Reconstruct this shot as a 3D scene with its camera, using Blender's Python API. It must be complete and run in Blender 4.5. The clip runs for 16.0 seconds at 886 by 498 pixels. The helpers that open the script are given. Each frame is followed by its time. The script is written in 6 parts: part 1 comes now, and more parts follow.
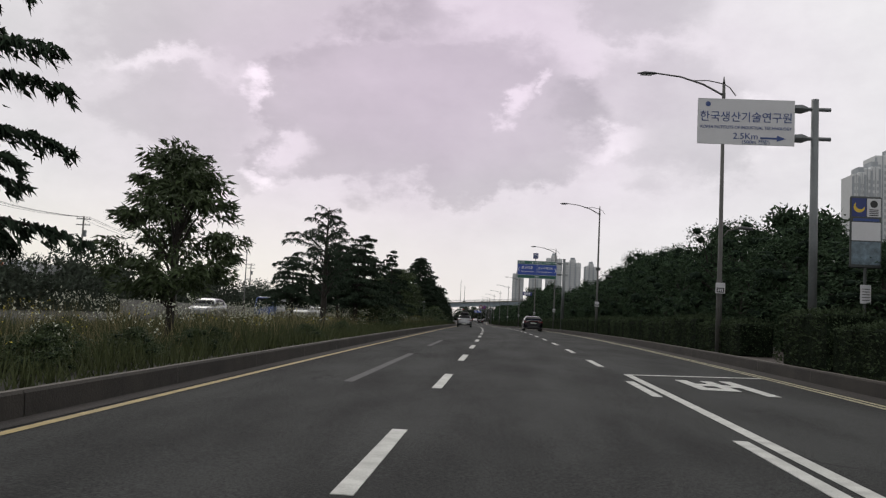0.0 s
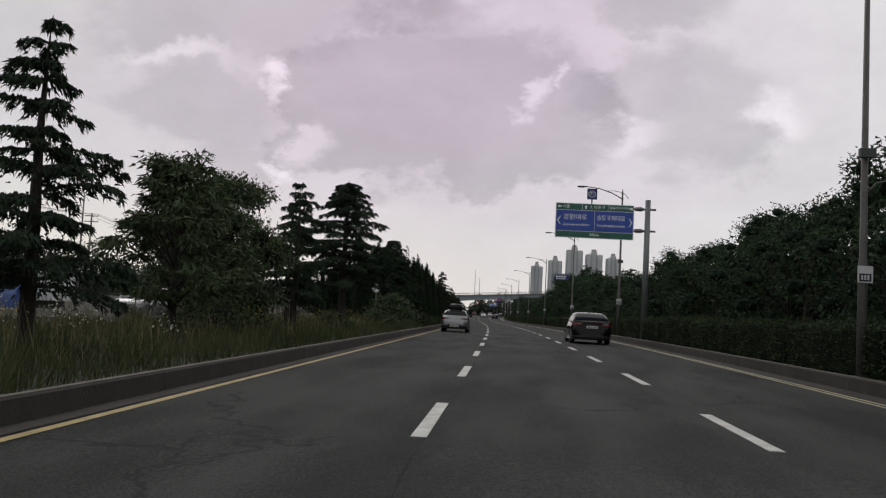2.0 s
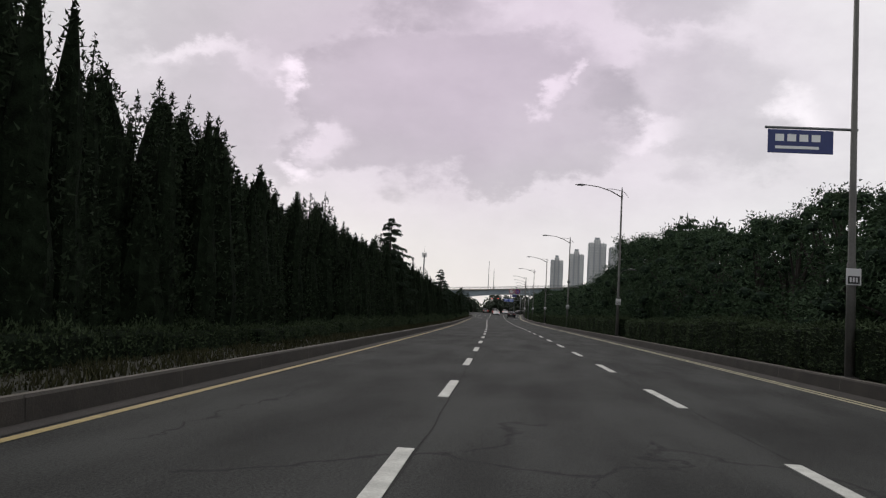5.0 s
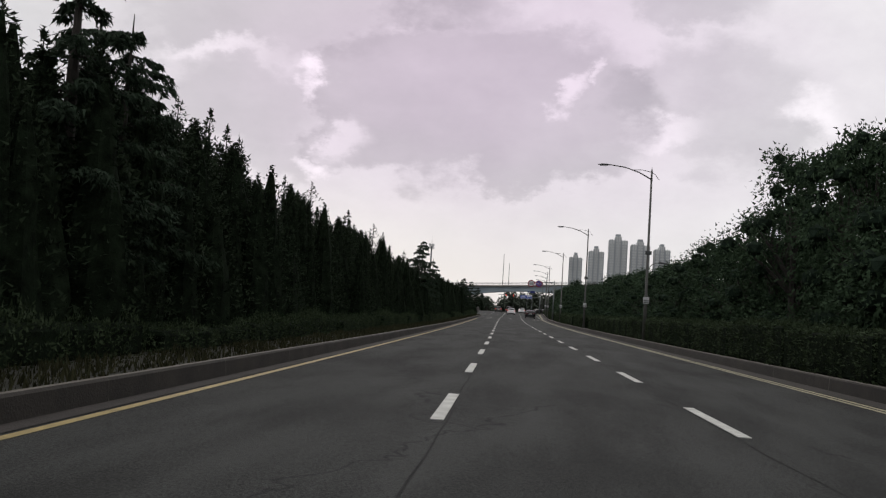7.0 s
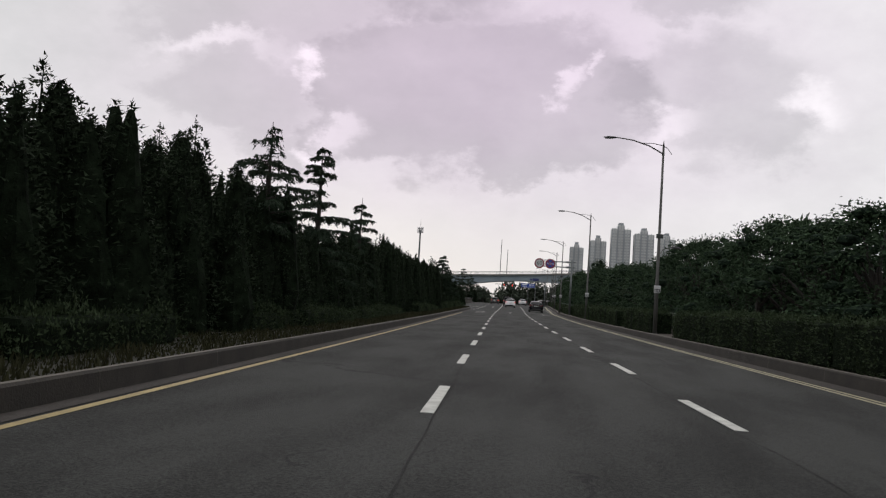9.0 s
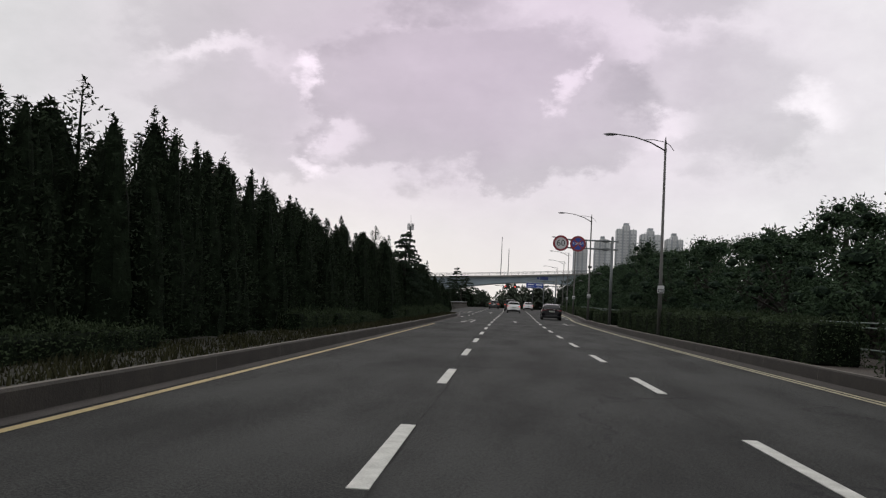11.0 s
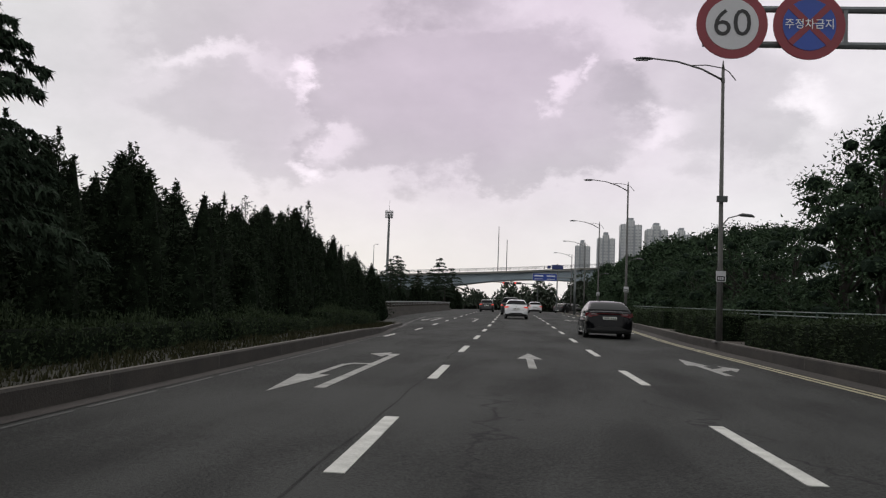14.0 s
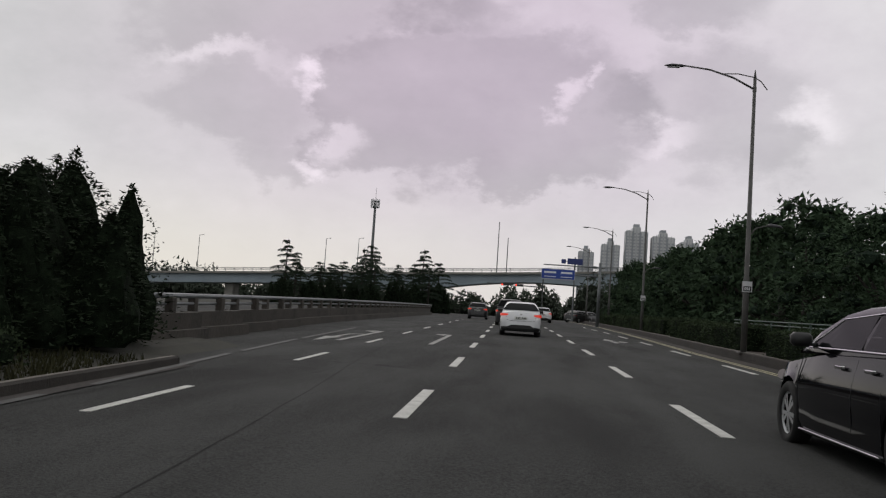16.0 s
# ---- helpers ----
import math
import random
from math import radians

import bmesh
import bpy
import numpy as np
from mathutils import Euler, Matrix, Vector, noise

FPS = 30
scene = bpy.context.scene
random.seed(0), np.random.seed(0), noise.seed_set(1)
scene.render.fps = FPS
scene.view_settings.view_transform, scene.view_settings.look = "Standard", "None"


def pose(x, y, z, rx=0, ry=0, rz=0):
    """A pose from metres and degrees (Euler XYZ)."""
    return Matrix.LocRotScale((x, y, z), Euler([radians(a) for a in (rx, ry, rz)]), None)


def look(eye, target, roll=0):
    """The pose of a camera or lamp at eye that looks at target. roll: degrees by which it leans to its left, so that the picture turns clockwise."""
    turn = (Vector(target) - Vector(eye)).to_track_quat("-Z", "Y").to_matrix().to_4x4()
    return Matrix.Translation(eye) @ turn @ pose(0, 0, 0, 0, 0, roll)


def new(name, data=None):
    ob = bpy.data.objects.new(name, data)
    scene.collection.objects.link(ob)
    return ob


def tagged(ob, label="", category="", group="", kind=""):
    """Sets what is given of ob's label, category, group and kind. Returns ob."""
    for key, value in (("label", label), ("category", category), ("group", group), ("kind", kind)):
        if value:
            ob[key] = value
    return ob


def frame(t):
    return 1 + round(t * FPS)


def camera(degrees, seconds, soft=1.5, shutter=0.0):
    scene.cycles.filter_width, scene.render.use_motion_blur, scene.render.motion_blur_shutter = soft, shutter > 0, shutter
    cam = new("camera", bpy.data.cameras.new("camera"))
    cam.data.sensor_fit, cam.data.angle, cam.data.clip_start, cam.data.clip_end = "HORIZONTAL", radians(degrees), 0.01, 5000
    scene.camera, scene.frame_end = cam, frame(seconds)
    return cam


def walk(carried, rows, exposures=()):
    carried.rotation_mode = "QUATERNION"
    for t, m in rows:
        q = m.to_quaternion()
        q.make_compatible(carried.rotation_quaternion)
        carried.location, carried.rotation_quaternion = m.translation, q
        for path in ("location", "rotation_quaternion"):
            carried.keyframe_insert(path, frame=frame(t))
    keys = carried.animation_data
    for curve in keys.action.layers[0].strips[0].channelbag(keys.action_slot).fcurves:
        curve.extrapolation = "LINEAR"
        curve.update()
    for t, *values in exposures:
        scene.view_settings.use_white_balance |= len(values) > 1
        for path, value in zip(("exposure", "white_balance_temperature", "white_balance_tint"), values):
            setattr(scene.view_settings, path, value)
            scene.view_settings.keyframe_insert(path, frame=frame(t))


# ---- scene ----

# The road runs along y. xc(s) is the sideways place of its reference line, zc(s) its height.
def xc(s):
    u = min(max(s, -20.0), 310.0) / 200.0
    x = -(6.4625 * u ** 2 + 1.8464 * u ** 3 - 1.6442 * u ** 4)
    x += 0.0062 * min(s + 20.0, 0.0)
    e = max(s - 310.0, 0.0)
    k = min(e, 150.0)
    return x - 0.0443 * e - 0.5 * (0.02 / 150.0) * k * k - 0.02 * max(e - 150.0, 0.0)


def zc(s):
    u = (min(max(s, -20.0), 330.0) - 120.0) / 150.0
    z = -0.5451 * u ** 2 + 0.6957 * u ** 3 - 0.0672 * u ** 4
    e = min(max(s - 330.0, 0.0), 150.0)
    return z + 0.01225 * (e - e * e / 300.0) + 0.0176 * max(min(s + 20.0, 0.0), -100.0)


def R(d, s, z=0.0):
    """A place on the road: d metres right of its line, s along it, z above it."""
    return Vector((xc(s) + d, s, zc(s) + z))


def heading(s):
    return math.degrees(math.atan2(-(xc(s + 1) - xc(s - 1)), 2.0))


def at(d, s, z=0.0, turn=0.0):
    """The pose of a thing that faces along the road."""
    p = R(d, s, z)
    return pose(p.x, p.y, p.z, 0, 0, heading(s) + turn)


# seconds, along, across, yaw, pitch, lean
PATH = [
    (0.0, -0.05, 0.87, 4.26, 4.63, -2.73),
    (0.5, 11.12, 0.79, 4.79, 4.39, -2.73),
    (1.0, 22.43, 0.75, 4.97, 4.31, -2.86),
    (1.5, 33.76, 0.72, 5.26, 4.27, -2.53),
    (2.0, 45.25, 0.67, 5.37, 4.18, -2.94),
    (2.5, 56.68, 0.63, 5.56, 4.01, -3.27),
    (3.0, 67.95, 0.63, 5.59, 4.06, -2.96),
    (3.5, 79.33, 0.63, 5.86, 3.90, -2.83),
    (4.0, 90.59, 0.69, 6.01, 4.12, -3.01),
    (4.5, 101.85, 0.70, 6.17, 4.07, -2.98),
    (5.0, 112.99, 0.69, 6.47, 3.96, -2.91),
    (5.5, 123.96, 0.68, 6.82, 3.82, -2.85),
    (6.0, 134.73, 0.67, 7.12, 3.71, -2.85),
    (6.5, 145.28, 0.66, 7.27, 3.67, -2.97),
    (7.0, 155.81, 0.61, 7.48, 3.80, -3.60),
    (7.5, 166.12, 0.62, 7.58, 3.79, -4.27),
    (8.0, 176.32, 0.62, 7.65, 3.60, -3.26),
    (8.5, 186.35, 0.60, 7.57, 3.54, -3.53),
    (9.0, 196.05, 0.61, 7.32, 3.31, -3.58),
    (9.5, 205.22, 0.64, 7.43, 3.43, -3.62),
    (10.0, 214.18, 0.70, 7.45, 3.54, -3.19),
    (10.5, 223.16, 0.72, 7.44, 3.59, -3.09),
    (11.0, 231.94, 0.75, 7.39, 3.65, -2.95),
    (11.5, 240.46, 0.79, 7.32, 3.71, -2.79),
    (12.0, 248.68, 0.82, 7.26, 3.76, -2.65),
    (12.5, 256.56, 0.85, 7.22, 3.78, -2.54),
    (13.0, 264.35, 0.93, 7.03, 3.99, -1.85),
    (13.5, 271.94, 0.98, 7.11, 3.85, -2.07),
    (14.0, 279.47, 1.05, 7.29, 3.81, -2.05),
    (14.5, 286.96, 1.03, 7.39, 3.83, -2.29),
    (15.0, 294.35, 0.97, 7.28, 3.95, -2.94),
    (15.5, 301.42, 0.96, 7.35, 4.02, -3.67),
    (16.0, 308.44, 0.99, 7.35, 4.03, -3.81),
    ]
EYE = 1.203
cam = camera(52.5, 16.0, soft=1.25)
walk(cam, [(t, pose(xc(s) + d, s, zc(s) + EYE, 90 + pitch, 0, yaw) @ pose(0, 0, 0, 0, 0, -lean))
           for t, s, d, yaw, pitch, lean in PATH],
     [(0, 0), (.5, -.1), (1, -.22), (2, -.20), (3, -.12), (3.5, -.02), (4, -.02), (7, 0), (8, .06), (9, 0), (10, .02), (12.5, -.04), (13.5, -.03), (14, .02), (15, -.15), (16, -.22)])

# ---- sky and light ----
world = bpy.data.worlds.new("overcast_sky")
scene.world = world
world.use_nodes = True
wt = world.node_tree
wt.nodes.clear()
w_out = wt.nodes.new("ShaderNodeOutputWorld")
w_bg = wt.nodes.new("ShaderNodeBackground")
w_co = wt.nodes.new("ShaderNodeTexCoord")
link = wt.links.new


def w_math(op, a, b=None, clamp=False):
    n = wt.nodes.new("ShaderNodeMath")
    n.operation, n.use_clamp = op, clamp
    for i, v in enumerate((a, b)):
        if v is None:
            continue
        if isinstance(v, (int, float)):
            n.inputs[i].default_value = v
        else:
            link(v, n.inputs[i])
    return n.outputs[0]


def w_noise(scale, detail, rough, stretch=(1, 1, 1)):
    mp = wt.nodes.new("ShaderNodeMapping")
    mp.inputs["Scale"].default_value = stretch
    link(w_co.outputs["Generated"], mp.inputs["Vector"])
    n = wt.nodes.new("ShaderNodeTexNoise")
    n.inputs["Scale"].default_value, n.inputs["Detail"].default_value, n.inputs["Roughness"].default_value = scale, detail, rough
    link(mp.outputs[0], n.inputs["Vector"])
    return n


billow = w_noise(8.0, 9.0, 0.62, (1, 1, 1.5))
fine = w_noise(24.0, 6.0, 0.62, (1, 1, 1.7))
broad = w_noise(3.2, 4.0, 0.55, (1, 1, 2.2))
# the sky ahead as a flat chart: sideways and upwards slopes of the view
sep = wt.nodes.new("ShaderNodeSeparateXYZ")
link(w_co.outputs["Generated"], sep.inputs[0])
ahead = w_math("MAXIMUM", sep.outputs["Y"], 0.12)
flat_chart = wt.nodes.new("ShaderNodeCombineXYZ")
link(w_math("DIVIDE", sep.outputs["X"], ahead), flat_chart.inputs[0])
link(w_math("DIVIDE", sep.outputs["Z"], ahead), flat_chart.inputs[1])


def stirred(vector, noise, amp):
    """The chart pushed about by a noise, so that mounds on it lose their round shape."""
    n = wt.nodes.new("ShaderNodeVectorMath")
    n.operation = "MULTIPLY_ADD"
    link(noise.outputs["Color"], n.inputs[0])
    n.inputs[1].default_value, n.inputs[2].default_value = (amp, amp, 0), (-amp / 2, -amp / 2, 0)
    s = wt.nodes.new("ShaderNodeVectorMath")
    link(vector.outputs[0], s.inputs[0])
    link(n.outputs[0], s.inputs[1])
    return s


chart = stirred(stirred(flat_chart, billow, 0.13), fine, 0.05)


def puff(u, v, ru, rv, amp=1.0):
    """A soft mound on the sky chart: amp in its middle, half of it at its rim."""
    sub = wt.nodes.new("ShaderNodeVectorMath")
    sub.operation = "SUBTRACT"
    link(chart.outputs[0], sub.inputs[0])
    sub.inputs[1].default_value = (u, v, 0)
    mul = wt.nodes.new("ShaderNodeVectorMath")
    mul.operation = "MULTIPLY"
    link(sub.outputs[0], mul.inputs[0])
    mul.inputs[1].default_value = (1 / ru, 1 / rv, 0)
    dot = wt.nodes.new("ShaderNodeVectorMath")
    dot.operation = "DOT_PRODUCT"
    link(mul.outputs[0], dot.inputs[0])
    link(mul.outputs[0], dot.inputs[1])
    return w_math("MULTIPLY", w_math("POWER", 0.5, dot.outputs["Value"]), amp)


def cloud(mounds, rough, lo, hi):
    """Mounds joined, their rims broken up by billows, with a fairly crisp edge."""
    field = puff(*mounds[0])
    for m in mounds[1:]:
        field = w_math("MAXIMUM", field, puff(*m))
    lump = w_math("MULTIPLY", w_math("SUBTRACT", billow.outputs[0], 0.5), rough)
    lump = w_math("ADD", lump, w_math("MULTIPLY", w_math("SUBTRACT", fine.outputs[0], 0.5), rough * 0.45))
    field = w_math("ADD", field, lump)
    mr = wt.nodes.new("ShaderNodeMapRange")
    mr.interpolation_type = "SMOOTHSTEP"
    mr.inputs["From Min"].default_value, mr.inputs["From Max"].default_value = lo, hi
    link(field, mr.inputs["Value"])
    return mr.outputs[0]


dark = cloud(((-0.10, 0.25, 0.17, 0.095), (-0.20, 0.22, 0.085, 0.06), (-0.035, 0.185, 0.115, 0.048), (0.035, 0.23, 0.075, 0.055), (-0.13, 0.34, 0.15, 0.06, 0.62)), 0.62, 0.38, 0.62)
grey = cloud(((0.165, 0.235, 0.10, 0.075), (0.225, 0.205, 0.045, 0.045), (0.13, 0.365, 0.09, 0.04), (-0.36, 0.34, 0.16, 0.06), (-0.20, 0.36, 0.11, 0.04, 0.9), (-0.38, 0.225, 0.10, 0.05, 0.9), (-0.33, 0.175, 0.065, 0.03, 0.85)), 0.7, 0.34, 0.70)
light = cloud(((-0.250, 0.195, 0.026, 0.024), (-0.278, 0.168, 0.022, 0.013), (-0.290, 0.262, 0.017, 0.022), (0.006, 0.258, 0.016, 0.022), (0.026, 0.276, 0.013, 0.014), (-0.41, 0.287, 0.09, 0.014, 0.8), (0.105, 0.20, 0.055, 0.022, 0.85), (0.275, 0.225, 0.03, 0.035, 0.75)), 0.7, 0.30, 1.0)
# tone: grey cloud base, darker masses, breaks of light, uneven all round
tone = w_math("ADD", 0.745, w_math("MULTIPLY", w_math("SUBTRACT", broad.outputs[0], 0.5), 0.22))
tone = w_math("ADD", tone, w_math("MULTIPLY", w_math("SUBTRACT", billow.outputs[0], 0.5), 0.16))
tone = w_math("ADD", tone, w_math("MULTIPLY", w_math("SUBTRACT", fine.outputs[0], 0.5), 0.10))
tone = w_math("ADD", tone, w_math("MULTIPLY", puff(0.36, 0.30, 0.22, 0.14), 0.05))
tone = w_math("SUBTRACT", tone, w_math("MULTIPLY", puff(-0.62, 0.30, 0.22, 0.12), 0.08))
tone = w_math("SUBTRACT", tone, w_math("MULTIPLY", dark, 0.20))
tone = w_math("SUBTRACT", tone, w_math("MULTIPLY", grey, 0.13))
tone = w_math("ADD", tone, w_math("MULTIPLY", light, 0.23), True)
ramp = wt.nodes.new("ShaderNodeValToRGB")
ramp.color_ramp.elements[0].position, ramp.color_ramp.elements[0].color = 0.30, (0.36, 0.36, 0.37, 1)
ramp.color_ramp.elements[1].position, ramp.color_ramp.elements[1].color = 0.95, (1.0, 0.99, 0.985, 1)
mid = ramp.color_ramp.elements.new(0.62)
mid.color = (0.62, 0.62, 0.62, 1)
link(tone, ramp.inputs[0])
# a violet lens tint, put into the colour of the cloud ahead
violet = wt.nodes.new("ShaderNodeMix")
violet.data_type, violet.blend_type = "RGBA", "MULTIPLY"
violet.inputs["B"].default_value = (1.0, 0.855, 1.005, 1)
link(w_math("MULTIPLY", puff(-0.12, 0.29, 0.33, 0.18), 1.0), violet.inputs["Factor"])
link(ramp.outputs[0], violet.inputs["A"])
# low down the sky is thinner, brighter and a little warm
low = wt.nodes.new("ShaderNodeMapRange")
low.interpolation_type = "SMOOTHSTEP"
low.inputs["From Min"].default_value, low.inputs["From Max"].default_value = 0.02, 0.16
low.inputs["To Min"].default_value, low.inputs["To Max"].default_value = 0.62, 0.0
link(sep.outputs["Z"], low.inputs["Value"])
haze = wt.nodes.new("ShaderNodeMix")
haze.data_type = "RGBA"
glow = wt.nodes.new("ShaderNodeValToRGB")
glow.color_ramp.elements[0].position, glow.color_ramp.elements[0].color = 0.30, (0.86, 0.82, 0.72, 1)
glow.color_ramp.elements[1].position, glow.color_ramp.elements[1].color = 0.62, (0.80, 0.79, 0.79, 1)
mid = glow.color_ramp.elements.new(0.46)
mid.color = (0.84, 0.80, 0.77, 1)
link(w_math("MULTIPLY_ADD", sep.outputs["X"], 0.5), glow.inputs[0])
glow.inputs[0].links[0].from_node.inputs[2].default_value = 0.5
link(glow.outputs[0], haze.inputs["B"])
link(low.outputs[0], haze.inputs["Factor"])
link(violet.outputs["Result"], haze.inputs["A"])
# a little of the clear sky behind
sky = wt.nodes.new("ShaderNodeTexSky")
sky.sky_type, sky.sun_disc = "NISHITA", False
sky.sun_elevation, sky.sun_rotation = radians(32), radians(-20)
thin = wt.nodes.new("ShaderNodeMix")
thin.data_type, thin.blend_type = "RGBA", "ADD"
thin.inputs["Factor"].default_value = 0.004
link(haze.outputs["Result"], thin.inputs["A"])
link(sky.outputs[0], thin.inputs["B"])
link(thin.outputs["Result"], w_bg.inputs["Color"])
w_bg.inputs["Strength"].default_value = 1.0
link(w_bg.outputs[0], w_out.inputs[0])

sun = new("sun", bpy.data.lights.new("sun", "SUN"))
sun.data.energy, sun.data.angle, sun.data.color = 0.5, radians(25), (1.0, 0.95, 0.9)
sun.matrix_world = look((0, 0, 100), (40, -110, 0))


# ---- materials ----
def material(name, base, rough=0.6, metal=0.0, var=0.0, scale=3.0, second=None, bump=0.0, bump_scale=40.0,
             island=0.0, emit=None, alpha=None, coat=0.0, spec=0.5):
    """A surface with a large and a small variation of its colour and fine relief."""
    mt = bpy.data.materials.new(name)
    mt.use_nodes = True
    nt = mt.node_tree
    bs = nt.nodes["Principled BSDF"]
    bs.inputs["Roughness"].default_value, bs.inputs["Metallic"].default_value = rough, metal
    bs.inputs["Specular IOR Level"].default_value = spec
    bs.inputs["Coat Weight"].default_value = coat
    bs.inputs["Base Color"].default_value = (*base, 1)
    if emit:
        bs.inputs["Emission Color"].default_value, bs.inputs["Emission Strength"].default_value = (*emit[:3], 1), emit[3]
    if var or island or second:
        geo = nt.nodes.new("ShaderNodeNewGeometry")
        big, small = nt.nodes.new("ShaderNodeTexNoise"), nt.nodes.new("ShaderNodeTexNoise")
        for n, k, dt in ((big, scale, 3.0), (small, scale * 14, 4.0)):
            n.inputs["Scale"].default_value, n.inputs["Detail"].default_value = k, dt
            nt.links.new(geo.outputs["Position"], n.inputs["Vector"])
        mx = nt.nodes.new("ShaderNodeMath")
        mx.operation = "MULTIPLY_ADD"
        nt.links.new(big.outputs[0], mx.inputs[0])
        mx.inputs[1].default_value = 0.6
        sm = nt.nodes.new("ShaderNodeMath")
        sm.operation = "MULTIPLY"
        nt.links.new(small.outputs[0], sm.inputs[0])
        sm.inputs[1].default_value = 0.4
        nt.links.new(sm.outputs[0], mx.inputs[2])
        val = mx.outputs[0]
        if island:
            rd = nt.nodes.new("ShaderNodeMath")
            rd.operation = "MULTIPLY_ADD"
            nt.links.new(geo.outputs["Random Per Island"], rd.inputs[0])
            rd.inputs[1].default_value = island
            nt.links.new(val, rd.inputs[2])
            val = rd.outputs[0]
        rp = nt.nodes.new("ShaderNodeValToRGB")
        lo = [c * (1 - var) for c in base]
        hi = second or [min(1, c * (1 + var)) for c in base]
        rp.color_ramp.elements[0].position, rp.color_ramp.elements[0].color = 0.32, (*lo, 1)
        rp.color_ramp.elements[1].position, rp.color_ramp.elements[1].color = 0.68 + island * 0.6, (*hi, 1)
        nt.links.new(val, rp.inputs[0])
        nt.links.new(rp.outputs[0], bs.inputs["Base Color"])
    if bump:
        bn, bt = nt.nodes.new("ShaderNodeBump"), nt.nodes.new("ShaderNodeTexNoise")
        bt.inputs["Scale"].default_value, bt.inputs["Detail"].default_value = bump_scale, 3.0
        gp = nt.nodes.new("ShaderNodeNewGeometry")
        nt.links.new(gp.outputs["Position"], bt.inputs["Vector"])
        bn.inputs["Strength"].default_value, bn.inputs["Distance"].default_value = bump, 0.02
        nt.links.new(bt.outputs[0], bn.inputs["Height"])
        nt.links.new(bn.outputs[0], bs.inputs["Normal"])
    return mt


def asphalt(name, base, gloss):
    """Worn asphalt: aggregate grain, long wheel tracks, dark sealed cracks and patches."""
    mt = material(name, base, gloss, bump=0.6, bump_scale=70.0, spec=0.16)
    nt = mt.node_tree
    bs = nt.nodes["Principled BSDF"]
    geo = nt.nodes.new("ShaderNodeNewGeometry")

    def noise_of(scale, detail, stretch=(1, 1, 1)):
        mp, n = nt.nodes.new("ShaderNodeMapping"), nt.nodes.new("ShaderNodeTexNoise")
        mp.inputs["Scale"].default_value = stretch
        nt.links.new(geo.outputs["Position"], mp.inputs["Vector"])
        nt.links.new(mp.outputs[0], n.inputs["Vector"])
        n.inputs["Scale"].default_value, n.inputs["Detail"].default_value = scale, detail
        return n.outputs[0]

    def m2(op, a, b):
        n = nt.nodes.new("ShaderNodeMath")
        n.operation = op
        for i, v in enumerate((a, b)):
            if isinstance(v, (int, float)):
                n.inputs[i].default_value = v
            else:
                nt.links.new(v, n.inputs[i])
        return n.outputs[0]

    tone = m2("MULTIPLY", noise_of(1.1, 3, (1, 0.05, 1)), 0.6)
    tone = m2("ADD", tone, m2("MULTIPLY", noise_of(0.22, 4), 0.7))
    tone = m2("ADD", tone, m2("MULTIPLY", m2("SUBTRACT", noise_of(42, 2), 0.5), 2.3))
    tone = m2("ADD", tone, m2("MULTIPLY", m2("SUBTRACT", noise_of(130, 1), 0.5), 1.9))
    tone = m2("ADD", tone, m2("MULTIPLY", m2("SUBTRACT", noise_of(0.9, 6, (1, 0.22, 1)), 0.5), 2.2))
    rp = nt.nodes.new("ShaderNodeValToRGB")
    rp.color_ramp.elements[0].position, rp.color_ramp.elements[0].color = 0.22, (*[c * 0.45 for c in base], 1)
    rp.color_ramp.elements[1].position, rp.color_ramp.elements[1].color = 1.0, (*[c * 1.5 for c in base], 1)
    nt.links.new(tone, rp.inputs[0])
    # sealed cracks
    vo = nt.nodes.new("ShaderNodeTexVoronoi")
    vo.feature = "DISTANCE_TO_EDGE"
    vo.inputs["Scale"].default_value = 0.16
    mp, wn, ad = nt.nodes.new("ShaderNodeMapping"), nt.nodes.new("ShaderNodeTexNoise"), nt.nodes.new("ShaderNodeVectorMath")
    wn.inputs["Scale"].default_value, wn.inputs["Detail"].default_value = 0.9, 5.0
    ad.operation = "MULTIPLY_ADD"
    ad.inputs[1].default_value = (1.6, 1.6, 1.6)
    nt.links.new(geo.outputs["Position"], wn.inputs["Vector"])
    nt.links.new(wn.outputs["Color"], ad.inputs[0])
    nt.links.new(geo.outputs["Position"], ad.inputs[2])
    mp.inputs["Scale"].default_value = (1.5, 0.55, 1)
    nt.links.new(ad.outputs[0], mp.inputs["Vector"])
    nt.links.new(mp.outputs[0], vo.inputs["Vector"])
    cr = nt.nodes.new("ShaderNodeMapRange")
    cr.inputs["From Min"].default_value, cr.inputs["From Max"].default_value = 0.002, 0.007
    cr.inputs["To Min"].default_value, cr.inputs["To Max"].default_value = 1.0, 0.0
    nt.links.new(vo.outputs["Distance"], cr.inputs["Value"])
    gate = m2("MULTIPLY", cr.outputs[0], m2("GREATER_THAN", noise_of(0.13, 1), 0.55))
    mx = nt.nodes.new("ShaderNodeMix")
    mx.data_type = "RGBA"
    nt.links.new(m2("MULTIPLY", gate, 0.75), mx.inputs["Factor"])
    nt.links.new(rp.outputs[0], mx.inputs["A"])
    mx.inputs["B"].default_value = (0.012, 0.012, 0.013, 1)
    nt.links.new(mx.outputs["Result"], bs.inputs["Base Color"])
    return mt


